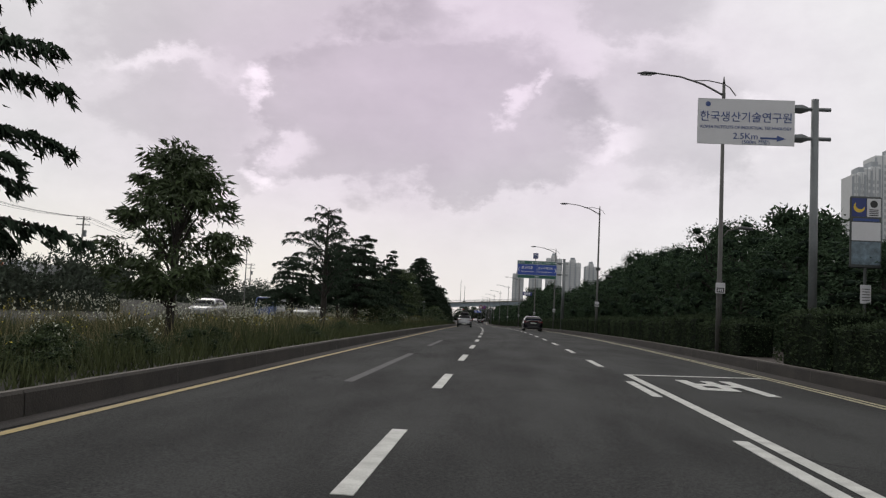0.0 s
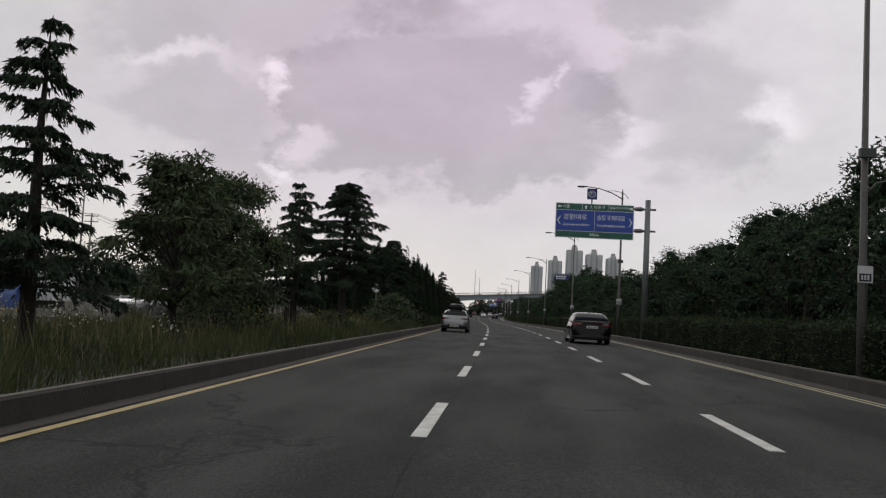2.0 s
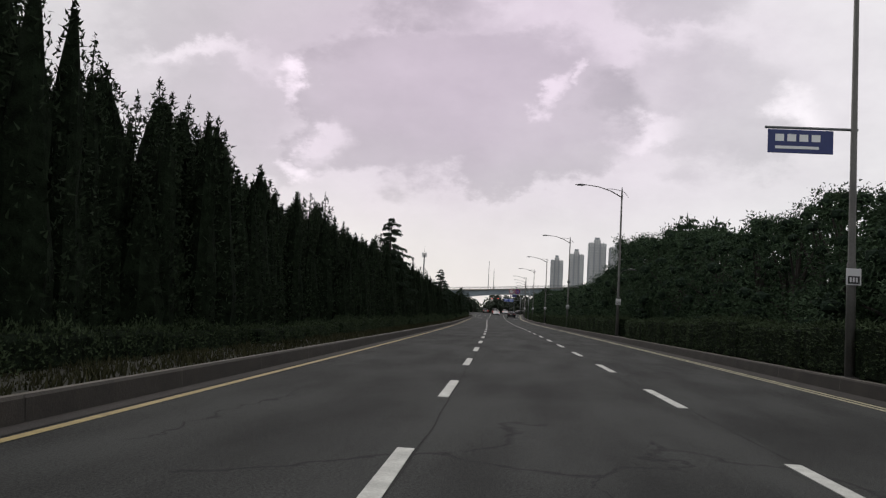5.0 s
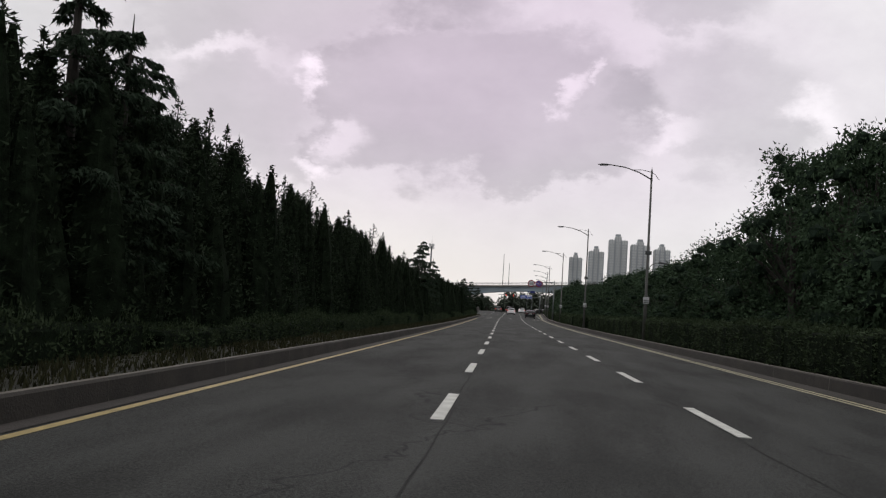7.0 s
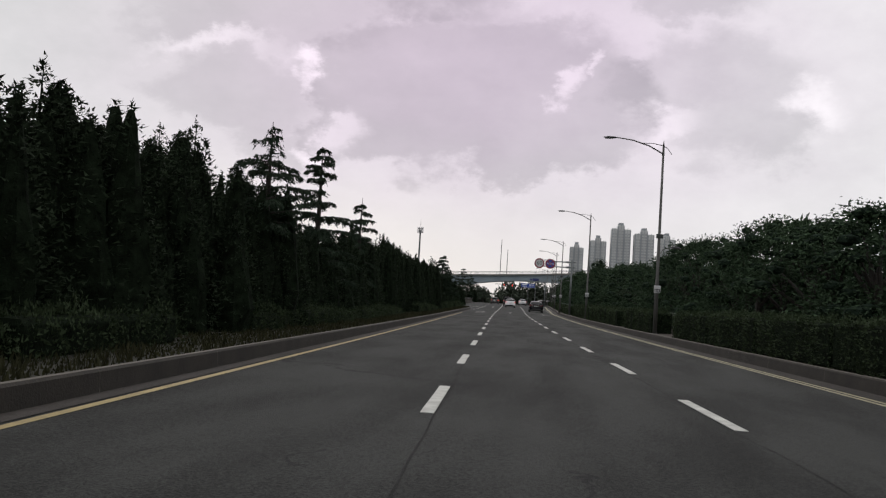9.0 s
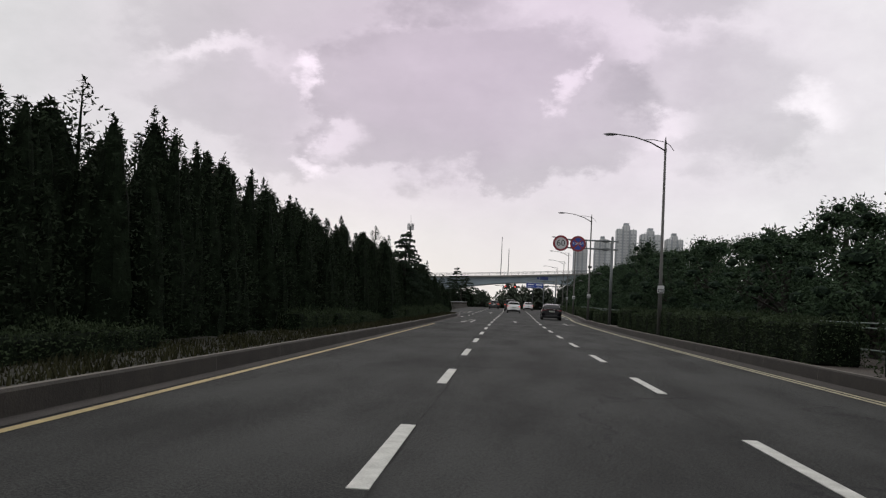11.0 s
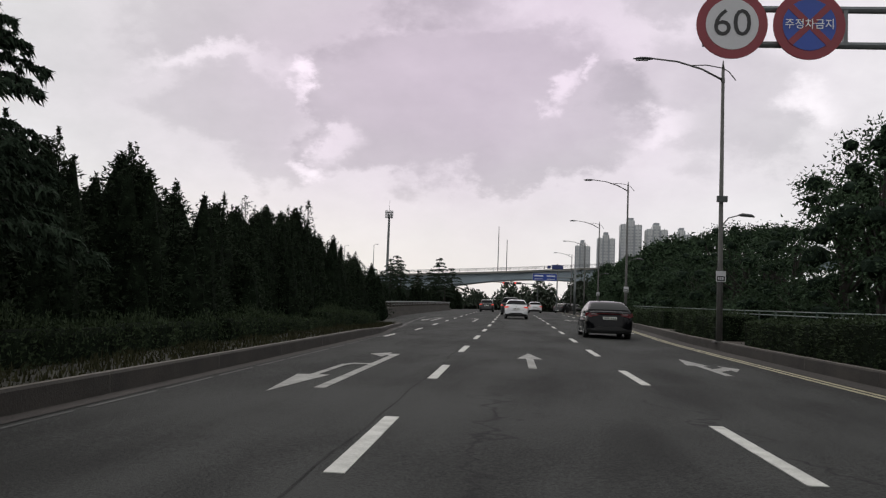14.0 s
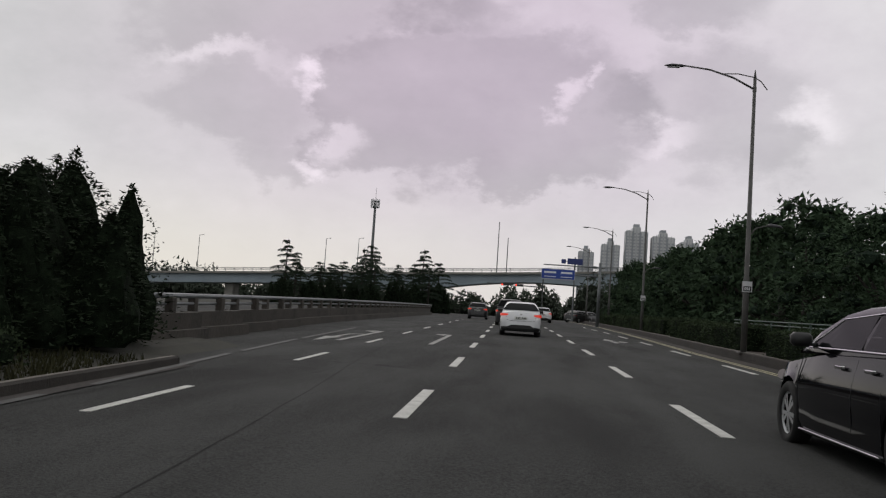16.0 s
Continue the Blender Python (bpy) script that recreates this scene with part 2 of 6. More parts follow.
M_ASPHALT = asphalt("asphalt", (0.0338, 0.0350, 0.0338), 0.88)
M_BITUMEN = material("crack_sealing_bitumen", (0.031, 0.0315, 0.031), 0.92, var=0.5, scale=1.5, bump=0.6, bump_scale=70, spec=0.09)
M_GUTTER = material("brown_gutter_concrete", (0.024, 0.019, 0.0165), 0.9, var=0.5, scale=0.8, bump=0.4)
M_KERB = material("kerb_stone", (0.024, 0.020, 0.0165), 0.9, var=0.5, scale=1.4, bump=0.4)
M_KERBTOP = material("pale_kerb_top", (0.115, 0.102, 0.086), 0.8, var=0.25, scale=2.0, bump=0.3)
M_WHITE = material("white_road_paint", (0.47, 0.47, 0.44), 0.65, var=0.3, scale=4.0, bump=0.3)
M_WORN = material("worn_white_road_paint", (0.034, 0.034, 0.034), 0.7, var=0.6, scale=2.5, bump=0.3)
M_PALEYELLOW = material("faded_yellow_road_paint", (0.33, 0.30, 0.19), 0.65, var=0.4, scale=4.0, bump=0.3)
M_YELLOW = material("yellow_road_paint", (0.33, 0.245, 0.09), 0.6, var=0.35, scale=4.0, bump=0.3)
M_SOIL = material("soil_and_thatch", (0.017, 0.017, 0.010), 0.95, var=0.5, scale=1.2, bump=0.6, bump_scale=14)
M_PAVE = material("sidewalk_pavers", (0.048, 0.037, 0.031), 0.85, var=0.35, scale=2.0, bump=0.5)
M_GALV = material("galvanised_steel", (0.15, 0.16, 0.165), 0.55, 0.6, var=0.2, scale=1.5)
M_LAMPPOST = material("dull_grey_mast_steel", (0.085, 0.083, 0.080), 0.6, 0.3, var=0.3, scale=1.5, bump=0.15)
M_ARROW = material("dirty_white_road_paint", (0.24, 0.24, 0.225), 0.7, var=0.45, scale=3.0, bump=0.4)
M_DARKSTEEL = material("dark_steel", (0.06, 0.065, 0.065), 0.5, 0.6, var=0.2, scale=2.0)
M_LAMPHEAD = material("lamp_head_grey", (0.07, 0.07, 0.075), 0.4, 0.4)
M_GLASSY = material("lamp_lens", (0.35, 0.36, 0.36), 0.15)
M_SIGNWHITE = material("sign_white", (0.50, 0.50, 0.52), 0.45, var=0.06, scale=2.0)
M_SIGNBLUE = material("sign_blue", (0.012, 0.05, 0.30), 0.4, var=0.12, scale=2.0)
M_SIGNNAVY = material("sign_navy", (0.012, 0.025, 0.13), 0.4, var=0.12, scale=2.0)
M_SIGNGREEN = material("sign_green", (0.005, 0.085, 0.06), 0.4, var=0.12, scale=2.0)
M_SIGNRED = material("sign_red", (0.20, 0.016, 0.028), 0.4, var=0.1, scale=3.0)
M_LETTER = material("letter_white", (0.72, 0.74, 0.76), 0.4)
M_LETTERNAVY = material("letter_navy", (0.02, 0.05, 0.19), 0.4)
M_BLACK = material("black_plastic", (0.012, 0.012, 0.013), 0.5)
M_POSTER = material("poster_print", (0.10, 0.14, 0.17), 0.4, var=0.7, scale=6.0)
M_GOLD = material("yellow_film", (0.55, 0.38, 0.03), 0.4)
M_BARK = material("bark", (0.022, 0.018, 0.015), 0.9, var=0.4, scale=4.0, bump=0.6)
M_JUNIPER = material("juniper_foliage", (0.015, 0.024, 0.014), 0.9, var=0.5, scale=0.8, second=(0.027, 0.039, 0.022), island=0.25, spec=0.06)
M_CEDAR = material("cedar_foliage", (0.018, 0.030, 0.021), 0.8, var=0.45, scale=0.8, second=(0.038, 0.056, 0.036), island=0.25, spec=0.06)
M_LEAF = material("broad_leaves", (0.026, 0.041, 0.014), 0.65, var=0.4, scale=0.7, second=(0.055, 0.08, 0.03), island=0.3, spec=0.3)
M_LOCUST = material("locust_leaves", (0.028, 0.048, 0.028), 0.95, var=0.45, scale=0.5, second=(0.052, 0.082, 0.046), island=0.3, spec=0.06)
M_HEDGE = material("hedge_leaves", (0.026, 0.039, 0.020), 0.85, var=0.45, scale=1.2, second=(0.052, 0.073, 0.038), island=0.3, spec=0.08)
# leaf colour darkened for the clump cores, as painted shade between the leaves
M_WOODSHADE = material("leafy_crown_shade", (0.017, 0.027, 0.019), 0.95, var=0.7, scale=4.0, bump=1.0, bump_scale=18.0, spec=0.03)
# near-black core colour: the shade inside crowns and hedges is put into it
M_SHADE = material("inner_crown_shade", (0.0085, 0.013, 0.0075), 0.95, var=0.85, scale=5.0, bump=1.0, bump_scale=22.0, spec=0.03)
M_GRASS = material("tall_grass", (0.036, 0.047, 0.017), 0.75, var=0.45, scale=0.5, second=(0.072, 0.086, 0.034), island=0.4, spec=0.2)
# grass colour darkened to hold the shade under the median trees
M_KERBGRASS = material("shaded_rough_grass", (0.022, 0.025, 0.012), 0.85, var=0.5, scale=0.6, second=(0.048, 0.048, 0.024), island=0.4, spec=0.1)
M_STRAW = material("seed_heads", (0.20, 0.17, 0.085), 0.85, var=0.4, scale=2.0)
M_FLOWER = material("white_weed_flowers", (0.55, 0.56, 0.46), 0.8)
M_YFLOWER = material("yellow_weed_flowers", (0.5, 0.42, 0.06), 0.8)
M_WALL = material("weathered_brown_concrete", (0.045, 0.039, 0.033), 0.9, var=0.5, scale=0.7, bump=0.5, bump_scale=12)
M_CONCRETE = material("grey_concrete", (0.20, 0.195, 0.18), 0.85, var=0.3, scale=0.5, bump=0.3)
M_GIRDER = material("pale_blue_girder_paint", (0.24, 0.29, 0.33), 0.6, var=0.15, scale=0.2)
M_FARTREE = material("far_trees", (0.026, 0.038, 0.026), 0.9, var=0.5, scale=0.15, second=(0.05, 0.066, 0.044), island=0.3)
M_TOWER = material("tower_paint", (0.50, 0.51, 0.52), 0.7, var=0.12, scale=0.05)
M_TOWERDARK = material("tower_accent", (0.29, 0.31, 0.33), 0.7, var=0.12, scale=0.05)
M_PANE = material("tower_pane", (0.33, 0.345, 0.365), 0.3)
M_GREENRAIL = material("green_fence_paint", (0.06, 0.095, 0.078), 0.5, var=0.2, scale=2.0)
M_RUBBER = material("tyre_rubber", (0.012, 0.012, 0.012), 0.85)
M_RIM = material("alloy_rim", (0.42, 0.43, 0.44), 0.35, 0.35)
M_GLASS = material("tinted_car_glass", (0.006, 0.007, 0.008), 0.06, spec=0.06)
M_CHROME = material("chrome_trim", (0.7, 0.7, 0.7), 0.12, 1.0)
M_TAIL = material("tail_lamp_red", (0.075, 0.003, 0.006), 0.12, spec=0.3)
M_TAILWHITE = material("tail_lamp_clear", (0.28, 0.24, 0.24), 0.15, coat=0.6)
M_BRAKE = material("lit_brake_lamp", (0.12, 0.008, 0.005), 0.2, emit=(1.0, 0.07, 0.035, 0.55))
M_REDLIGHT = material("lit_red_signal", (0.5, 0.02, 0.01), 0.2, emit=(1.0, 0.06, 0.04, 3.0))
M_SILVER = material("silver_car_paint", (0.20, 0.205, 0.215), 0.32, 0.7, var=0.04, scale=2.0, coat=0.8)
M_BLACKCAR = material("black_car_paint", (0.0045, 0.0045, 0.006), 0.06, 0.0, coat=0.0, spec=0.18)
M_WHITECAR = material("white_car_paint", (0.62, 0.63, 0.65), 0.25, coat=0.6)
M_DARKCAR = material("dark_car_paint", (0.012, 0.012, 0.014), 0.3, coat=0.2, spec=0.4)
M_BLUECAR = material("blue_truck_paint", (0.02, 0.06, 0.22), 0.3, coat=0.5)
M_BOXSHELL = material("black_box_shell", (0.008, 0.008, 0.010), 0.20, spec=0.14)
M_PLATE = material("number_plate", (0.62, 0.63, 0.60), 0.4)
M_ORANGE = material("orange_canopy_panel", (0.55, 0.11, 0.02), 0.4)


# ---- mesh helpers ----
def finish(name, bm, mat, parent=None, smooth=False):
    me = bpy.data.meshes.new(name)
    bm.normal_update()
    bm.to_mesh(me)
    bm.free()
    if mat:
        me.materials.append(mat)
    if smooth:
        me.shade_smooth()
    ob = new(name, me)
    ob.parent = parent
    return ob


def part(name, bm, mat, parent, label="", smooth=False):
    ob = finish(name, bm, mat, parent, smooth)
    return tagged(ob, label) if label else ob


def group_of(name, m, label, category, group="", kind=""):
    e = new(name)
    e.empty_display_size = 0.2
    e.matrix_basis = m
    return tagged(e, label, category, group, kind)


def share(name, me, parent, m):
    ob = new(name, me)
    ob.parent = parent
    ob.matrix_basis = m
    return ob


def box(bm, x0, x1, y0, y1, z0, z1, bevel=0.0):
    """Adds a box, its edges rounded a little."""
    vs = bmesh.ops.create_cube(bm, size=1.0)["verts"]
    for v in vs:
        v.co = Vector((x0 + (v.co.x + 0.5) * (x1 - x0), y0 + (v.co.y + 0.5) * (y1 - y0), z0 + (v.co.z + 0.5) * (z1 - z0)))
    if bevel:
        es = list({e for v in vs for e in v.link_edges})
        bmesh.ops.bevel(bm, geom=es, offset=bevel, segments=1, affect="EDGES")
    return bm


def boxm(*args, **kw):
    return box(bmesh.new(), *args, **kw)


def tube(bm, points, radii, sides=8, cap=True):
    """Adds a tube through the points, of the radius given at each."""
    pts = [Vector(p) for p in points]
    rings = []
    for i, p in enumerate(pts):
        t = (pts[min(i + 1, len(pts) - 1)] - pts[max(i - 1, 0)]).normalized()
        a = t.cross(Vector((0, 0, 1)) if abs(t.z) < 0.9 else Vector((1, 0, 0))).normalized()
        b = t.cross(a)
        r = radii[i] if isinstance(radii, (list, tuple)) else radii
        rings.append([bm.verts.new(p + (a * math.cos(k * math.tau / sides) + b * math.sin(k * math.tau / sides)) * r)
                      for k in range(sides)])
    for u, w in zip(rings, rings[1:]):
        for k in range(sides):
            bm.faces.new((u[k], u[(k + 1) % sides], w[(k + 1) % sides], w[k]))
    if cap:
        bm.faces.new(rings[0][::-1])
        bm.faces.new(rings[-1])
    return bm


def disc(bm, cx, cz, r, y0, y1, n=40):
    """Adds a round plate that faces along -y, from y0 (front) to y1."""
    a = [bm.verts.new((cx + r * math.cos(k * math.tau / n), y0, cz + r * math.sin(k * math.tau / n))) for k in range(n)]
    b = [bm.verts.new((v.co.x, y1, v.co.z)) for v in a]
    bm.faces.new(a)
    bm.faces.new(b[::-1])
    for k in range(n):
        bm.faces.new((a[k], b[k], b[(k + 1) % n], a[(k + 1) % n]))
    return bm


def widen(s):
    """How far the right-hand kerb swings out where the road broadens."""
    ks = [(313, 0.0), (329, .56), (341, .60), (360, 1.2), (400, 2.2), (440, 3.0)]
    for (a, x), (b, y) in zip(ks, ks[1:]):
        if s <= b:
            return x + (y - x) * max(0.0, s - a) / (b - a)
    return 3.0


def flare(s):
    """How far the end of the median kerb bends away to the left."""
    u = min(max((s - 311) / 7, 0), 1)
    return -.42 * u * u * (3 - 2 * u) - .02 * max(0, s - 318)


def end_drop(s):
    """How far the median kerb sinks towards its end."""
    u = min(max((s - 307) / 10, 0), 1)
    return .12 * u * u * (3 - 2 * u)


def ribbon(name, s0, s1, profile, mat, step=5.0, parent=None, close=False, shift=None):
    """A strip along the road whose cross-section is the list of (d, z)."""
    n = max(1, int(round((s1 - s0) / step)))
    bm = bmesh.new()
    rows = []
    for i in range(n + 1):
        s = s0 + (s1 - s0) * i / n
        rows.append([bm.verts.new(R(d + (shift(s) if shift else 0.0), s, z)) for d, z in (profile(s) if callable(profile) else profile)])
    k = len(profile(s0) if callable(profile) else profile)
    for u, w in zip(rows, rows[1:]):
        for j in range(k if close else k - 1):
            bm.faces.new((u[j], u[(j + 1) % k], w[(j + 1) % k], w[j]))
    if close:
        bm.faces.new(rows[0][::-1])
        bm.faces.new(rows[-1])
    bmesh.ops.recalc_face_normals(bm, faces=bm.faces[:])
    return finish(name, bm, mat, parent)


def lettering(name, body, size, mat, parent, x, y, z, align="CENTER", flat=False, width=None, thick=0.003, label="", bold=0.0):
    """Words in the built-in font, upright and facing -y, or flat on the ground."""
    cu = bpy.data.curves.new(name, "FONT")
    cu.body, cu.size, cu.align_x, cu.align_y, cu.extrude, cu.resolution_u = body, size, align, "CENTER", thick, 3
    cu.offset = bold
    tmp = bpy.data.objects.new(name, cu)
    scene.collection.objects.link(tmp)
    bpy.context.view_layer.update()
    me = bpy.data.meshes.new_from_object(tmp)
    bpy.data.objects.remove(tmp)
    me.materials.clear()
    me.materials.append(mat)
    if width:
        xs = [v.co.x for v in me.vertices]
        k = width / max(0.01, max(xs) - min(xs))
        for v in me.vertices:
            v.co.x *= k
    ob = new(name, me)
    ob.parent = parent
    ob.matrix_basis = pose(x, y, z, 0 if flat else 90)
    return tagged(ob, label) if label else ob


def mesh_np(name, verts, faces, mat):
    me = bpy.data.meshes.new(name)
    me.from_pydata(verts, [], faces)
    me.materials.append(mat)
    me.update()
    return me


rng = np.random.default_rng(7)


def tufts(centres, normals, size, aspect=1.6, droop=0.0, jitter=0.35):
    """Small leaf blades, one triangle each: vertices and faces."""
    n = len(centres)
    nr = normals + rng.normal(0, jitter, (n, 3))
    nr /= np.linalg.norm(nr, axis=1)[:, None] + 1e-9
    ref = rng.normal(0, 1, (n, 3))
    side = np.cross(nr, ref)
    side /= np.linalg.norm(side, axis=1)[:, None] + 1e-9
    sz = size * rng.uniform(0.6, 1.35, n)[:, None]
    up = nr * sz * aspect
    up[:, 2] -= droop * sz[:, 0]
    a, b = centres - side * sz * 0.5 - up * 0.3, centres + side * sz * 0.5 - up * 0.3
    v = np.stack([a, b, centres + up], 1).reshape(-1, 3)
    return v, np.arange(3 * n).reshape(-1, 3)


def merge(chunks):
    vs, fs, k = [], [], 0
    for v, f in chunks:
        if f.shape[1] == 4:
            f = np.concatenate([f[:, [0, 1, 2]], f[:, [0, 2, 3]]])
        vs.append(v)
        fs.append(f + k)
        k += len(v)
    return np.concatenate(vs), np.concatenate(fs)


# ---- ground, road, kerbs ----
RPH, LPH = 6.2, 5.65
bm = bmesh.new()
xs = [-1600, -700, -300, -120, -60, -30, -14, -6, 0, 8, 14, 30, 60, 120, 300, 700, 1600]
ys = [-300, -150, -60, -20] + [20 * i for i in range(25)] + [520, 600, 800, 1200, 2000, 3400]
grid = [[bm.verts.new((x + xc(min(y, 480)), y, zc(y) - 0.06)) for x in xs] for y in ys]
for u, w in zip(grid, grid[1:]):
    for k in range(len(xs) - 1):
        bm.faces.new((u[k], u[k + 1], w[k + 1], w[k]))
ground = tagged(finish("ground", bm, M_SOIL), "dark soil and rough grass", "ground", kind="structure")

END = 560.0
road = tagged(ribbon("road", -60, END, [(-3.62, -0.01), (-3.30, 0.0), (6.9, 0.0), (7.45, -0.01), (15.5, -0.02)], M_ASPHALT, 4.0),
              "dark worn asphalt of a wide city road", "road", kind="structure")
turn_lane = tagged(ribbon("road_turn_lane", 306, END, [(-9.2, -0.012), (-3.6, -0.006)], M_ASPHALT, 4.0),
                   "asphalt of the left turn lanes", "road", kind="structure")
gutter_l = tagged(ribbon("gutter_median", -60, 321.8, [(-3.62, 0.004), (-3.36, 0.006)], M_GUTTER, 1.8, shift=flare), "brown dirty gutter strip beside the median kerb", "gutter", kind="structure")
gutter_r = tagged(ribbon("gutter_pavement", -60, END, [(6.98, 0.006), (7.5, 0.004)], M_GUTTER, 4.0, shift=widen), "brown dirty gutter strip beside the pavement", "gutter", kind="structure")


def kerb(name, s0, s1, d0, d1, h, label, shift=None, drop=lambda s: 0.0):
    """A row of kerb stones: dark face, rounded edge and pale top."""
    sgn = 1 if d1 > d0 else -1
    k = group_of(name, Matrix(), label, "kerb", kind="structure")
    n = int((s1 - s0) / 4.0)
    for i in range(n):
        a, b = s0 + (s1 - s0) * i / n + 0.006, s0 + (s1 - s0) * (i + 1) / n - 0.006
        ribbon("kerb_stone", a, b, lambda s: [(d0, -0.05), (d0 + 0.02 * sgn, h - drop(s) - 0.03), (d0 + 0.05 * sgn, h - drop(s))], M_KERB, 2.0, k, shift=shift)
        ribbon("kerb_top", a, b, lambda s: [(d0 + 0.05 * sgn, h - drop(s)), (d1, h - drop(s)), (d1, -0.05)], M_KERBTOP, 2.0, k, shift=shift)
    return k


kerb("kerb_median", -40, 321.8, -3.62, -3.75, 0.25, "tall median kerb of dark brown stones with a pale top", flare, end_drop)
part("kerb_end", boxm(-.2, 0, -.006, .10, -.05, .13, .03), M_KERB, bpy.data.objects["kerb_median"]).matrix_basis = at(-3.64 + flare(321.8), 321.8, 0)
kerb("kerb_pavement", -40, 440, 7.5, 7.68, 0.28, "tall pavement kerb of grey brown stones", widen)
median = tagged(ribbon("median", -60, 321.9, lambda s: [(-3.75, 0.215 - end_drop(s)), (-5.0, 0.24 - end_drop(s)), (-8.5, 0.3 - end_drop(s)), (-11.5, 0.2 - end_drop(s)), (-12.2, -0.05)], M_SOIL, 1.5, shift=flare),
                "planted median of soil and grass", "median", kind="structure")
median_end = tagged(ribbon("median_end", 321.9, 327.2, [(-4.7, -.03), (-5.3, .09), (-8.5, .18), (-11.5, .09), (-12.2, -.05)], M_SOIL, 1.5),
                    "bare dark soil at the end of the median", "median", kind="structure")
pavement = tagged(ribbon("pavement", -60, 440, [(7.68, 0.25), (8.5, 0.25), (11.5, 0.25), (12.5, 0.15), (14, -0.05)], M_PAVE, 4.0, shift=widen),
                  "brown dirty pavers beside the road", "pavement", kind="structure")
opposite = tagged(ribbon("road_opposite", -60, END, [(-21.6, -0.01), (-12.2, -0.01)], M_ASPHALT, 6.0),
                  "asphalt of the opposite carriageway", "road", kind="structure")

# lane paint
def on_road(d, s, z=0.0):
    """The pose of a painted mark that follows the road's slope."""
    return at(d, s, z) @ pose(0, 0, 0, math.degrees(math.atan((zc(s + 3) - zc(s)) / 3.0)))


def paint(name, pts, mat, parent, z=0.006):
    """A flat painted shape on the road from (d, s) corners."""
    bm = bmesh.new()
    lo = [bm.verts.new(R(d, s, z - 0.004)) for d, s in pts]
    hi = [bm.verts.new(R(d, s, z)) for d, s in pts]
    bm.faces.new(hi)
    n = len(pts)
    for k in range(n):
        bm.faces.new((lo[k], lo[(k + 1) % n], hi[(k + 1) % n], hi[k]))
    bmesh.ops.recalc_face_normals(bm, faces=bm.faces[:])
    return finish(name, bm, mat, parent)


dash_mesh = bpy.data.meshes.new("lane_dash")
bm = boxm(-0.075, 0.075, 0, 3.15, 0.001, 0.008)
bm.to_mesh(dash_mesh)
bm.free()
dash_mesh.materials.append(M_WHITE)
for n in range(-1, 60):
    for d, ph, lim in ((-0.115, LPH, 52), (3.285, RPH, 46)):
        if n < lim and not (d > 0 and 398 < ph + 8 * n < 999):
            share("lane_dash", dash_mesh, road, on_road(d, ph + 8 * n))
for n in range(41, 50):
    share("lane_dash", dash_mesh, turn_lane, on_road(-2.88, 8 * n - 11.7, 0.002) @ Matrix.Diagonal((.72, .86, 1, 1)))
share("lane_dash", dash_mesh, road, on_road(-3.08, 308.8, 0.004) @ Matrix.Diagonal((.72, .82, 1, 1)))
for n in range(-2, 6):
    share("lane_dash", dash_mesh, road, on_road(6.75 + .02 * n, 338.4 + 8 * n, 0.002))
ribbon("edge_line", -60, 284, [(-3.295, 0.006), (-3.185, 0.006)], M_YELLOW, 4.0, road)
for k in range(13):
    ribbon("edge_line", 284.1 + 2.1 * k, 285.9 + 2.1 * k, [(-3.265, 0.006), (-3.215, 0.006)], M_WORN, 2.0, road)
ribbon("edge_line", -60, 440, [(6.62, 0.006), (6.72, 0.006)], M_PALEYELLOW, 4.0, road, shift=widen)
ribbon("edge_line", -60, 440, [(6.80, 0.006), (6.90, 0.006)], M_PALEYELLOW, 4.0, road, shift=widen)
for a, b in ((14, 24), (30, 37)):
    ribbon("worn_line", a, b, [(-1.62, 0.005), (-1.46, 0.005)], M_WORN, 3.0, road)
# longitudinal joints sealed with bitumen, and cross cracks
def wander(seed, amp):
    return lambda s: amp * (math.sin(s * .31 + seed) + .6 * math.sin(s * .87 + 2 * seed) + .4 * math.sin(s * 2.3 + 3 * seed))


def bends(keys):
    def f(s):
        for (a, x), (b, y) in zip(keys, keys[1:]):
            if s <= b:
                return x + (y - x) * (s - a) / (b - a)
        return keys[-1][1]
    return f


for a, b, d, w, sd, amp in ((20, 250, -.03, .011, 1, .02), (252, 308, -.25, .012, 4, .03), (60, 140, 3.34, .010, 2, .02), (90, 112, -1.78, .07, 5, .02), (150, 245, 3.2, .010, 3, .03)):
    ribbon("sealed_joint", a, b, [(d - w, 0.003), (d + w, 0.003)], M_BITUMEN, .5, road, shift=wander(sd, amp))
tail = bends([(306, -.75), (313.4, -1.18), (316, -1.3), (325, -1.92), (340, -2.75)])
ribbon("sealed_joint", 306, 340, [(-.010, 0.003), (.010, 0.003)], M_BITUMEN, .5, road, shift=lambda s: tail(s) + wander(9, .015)(s))
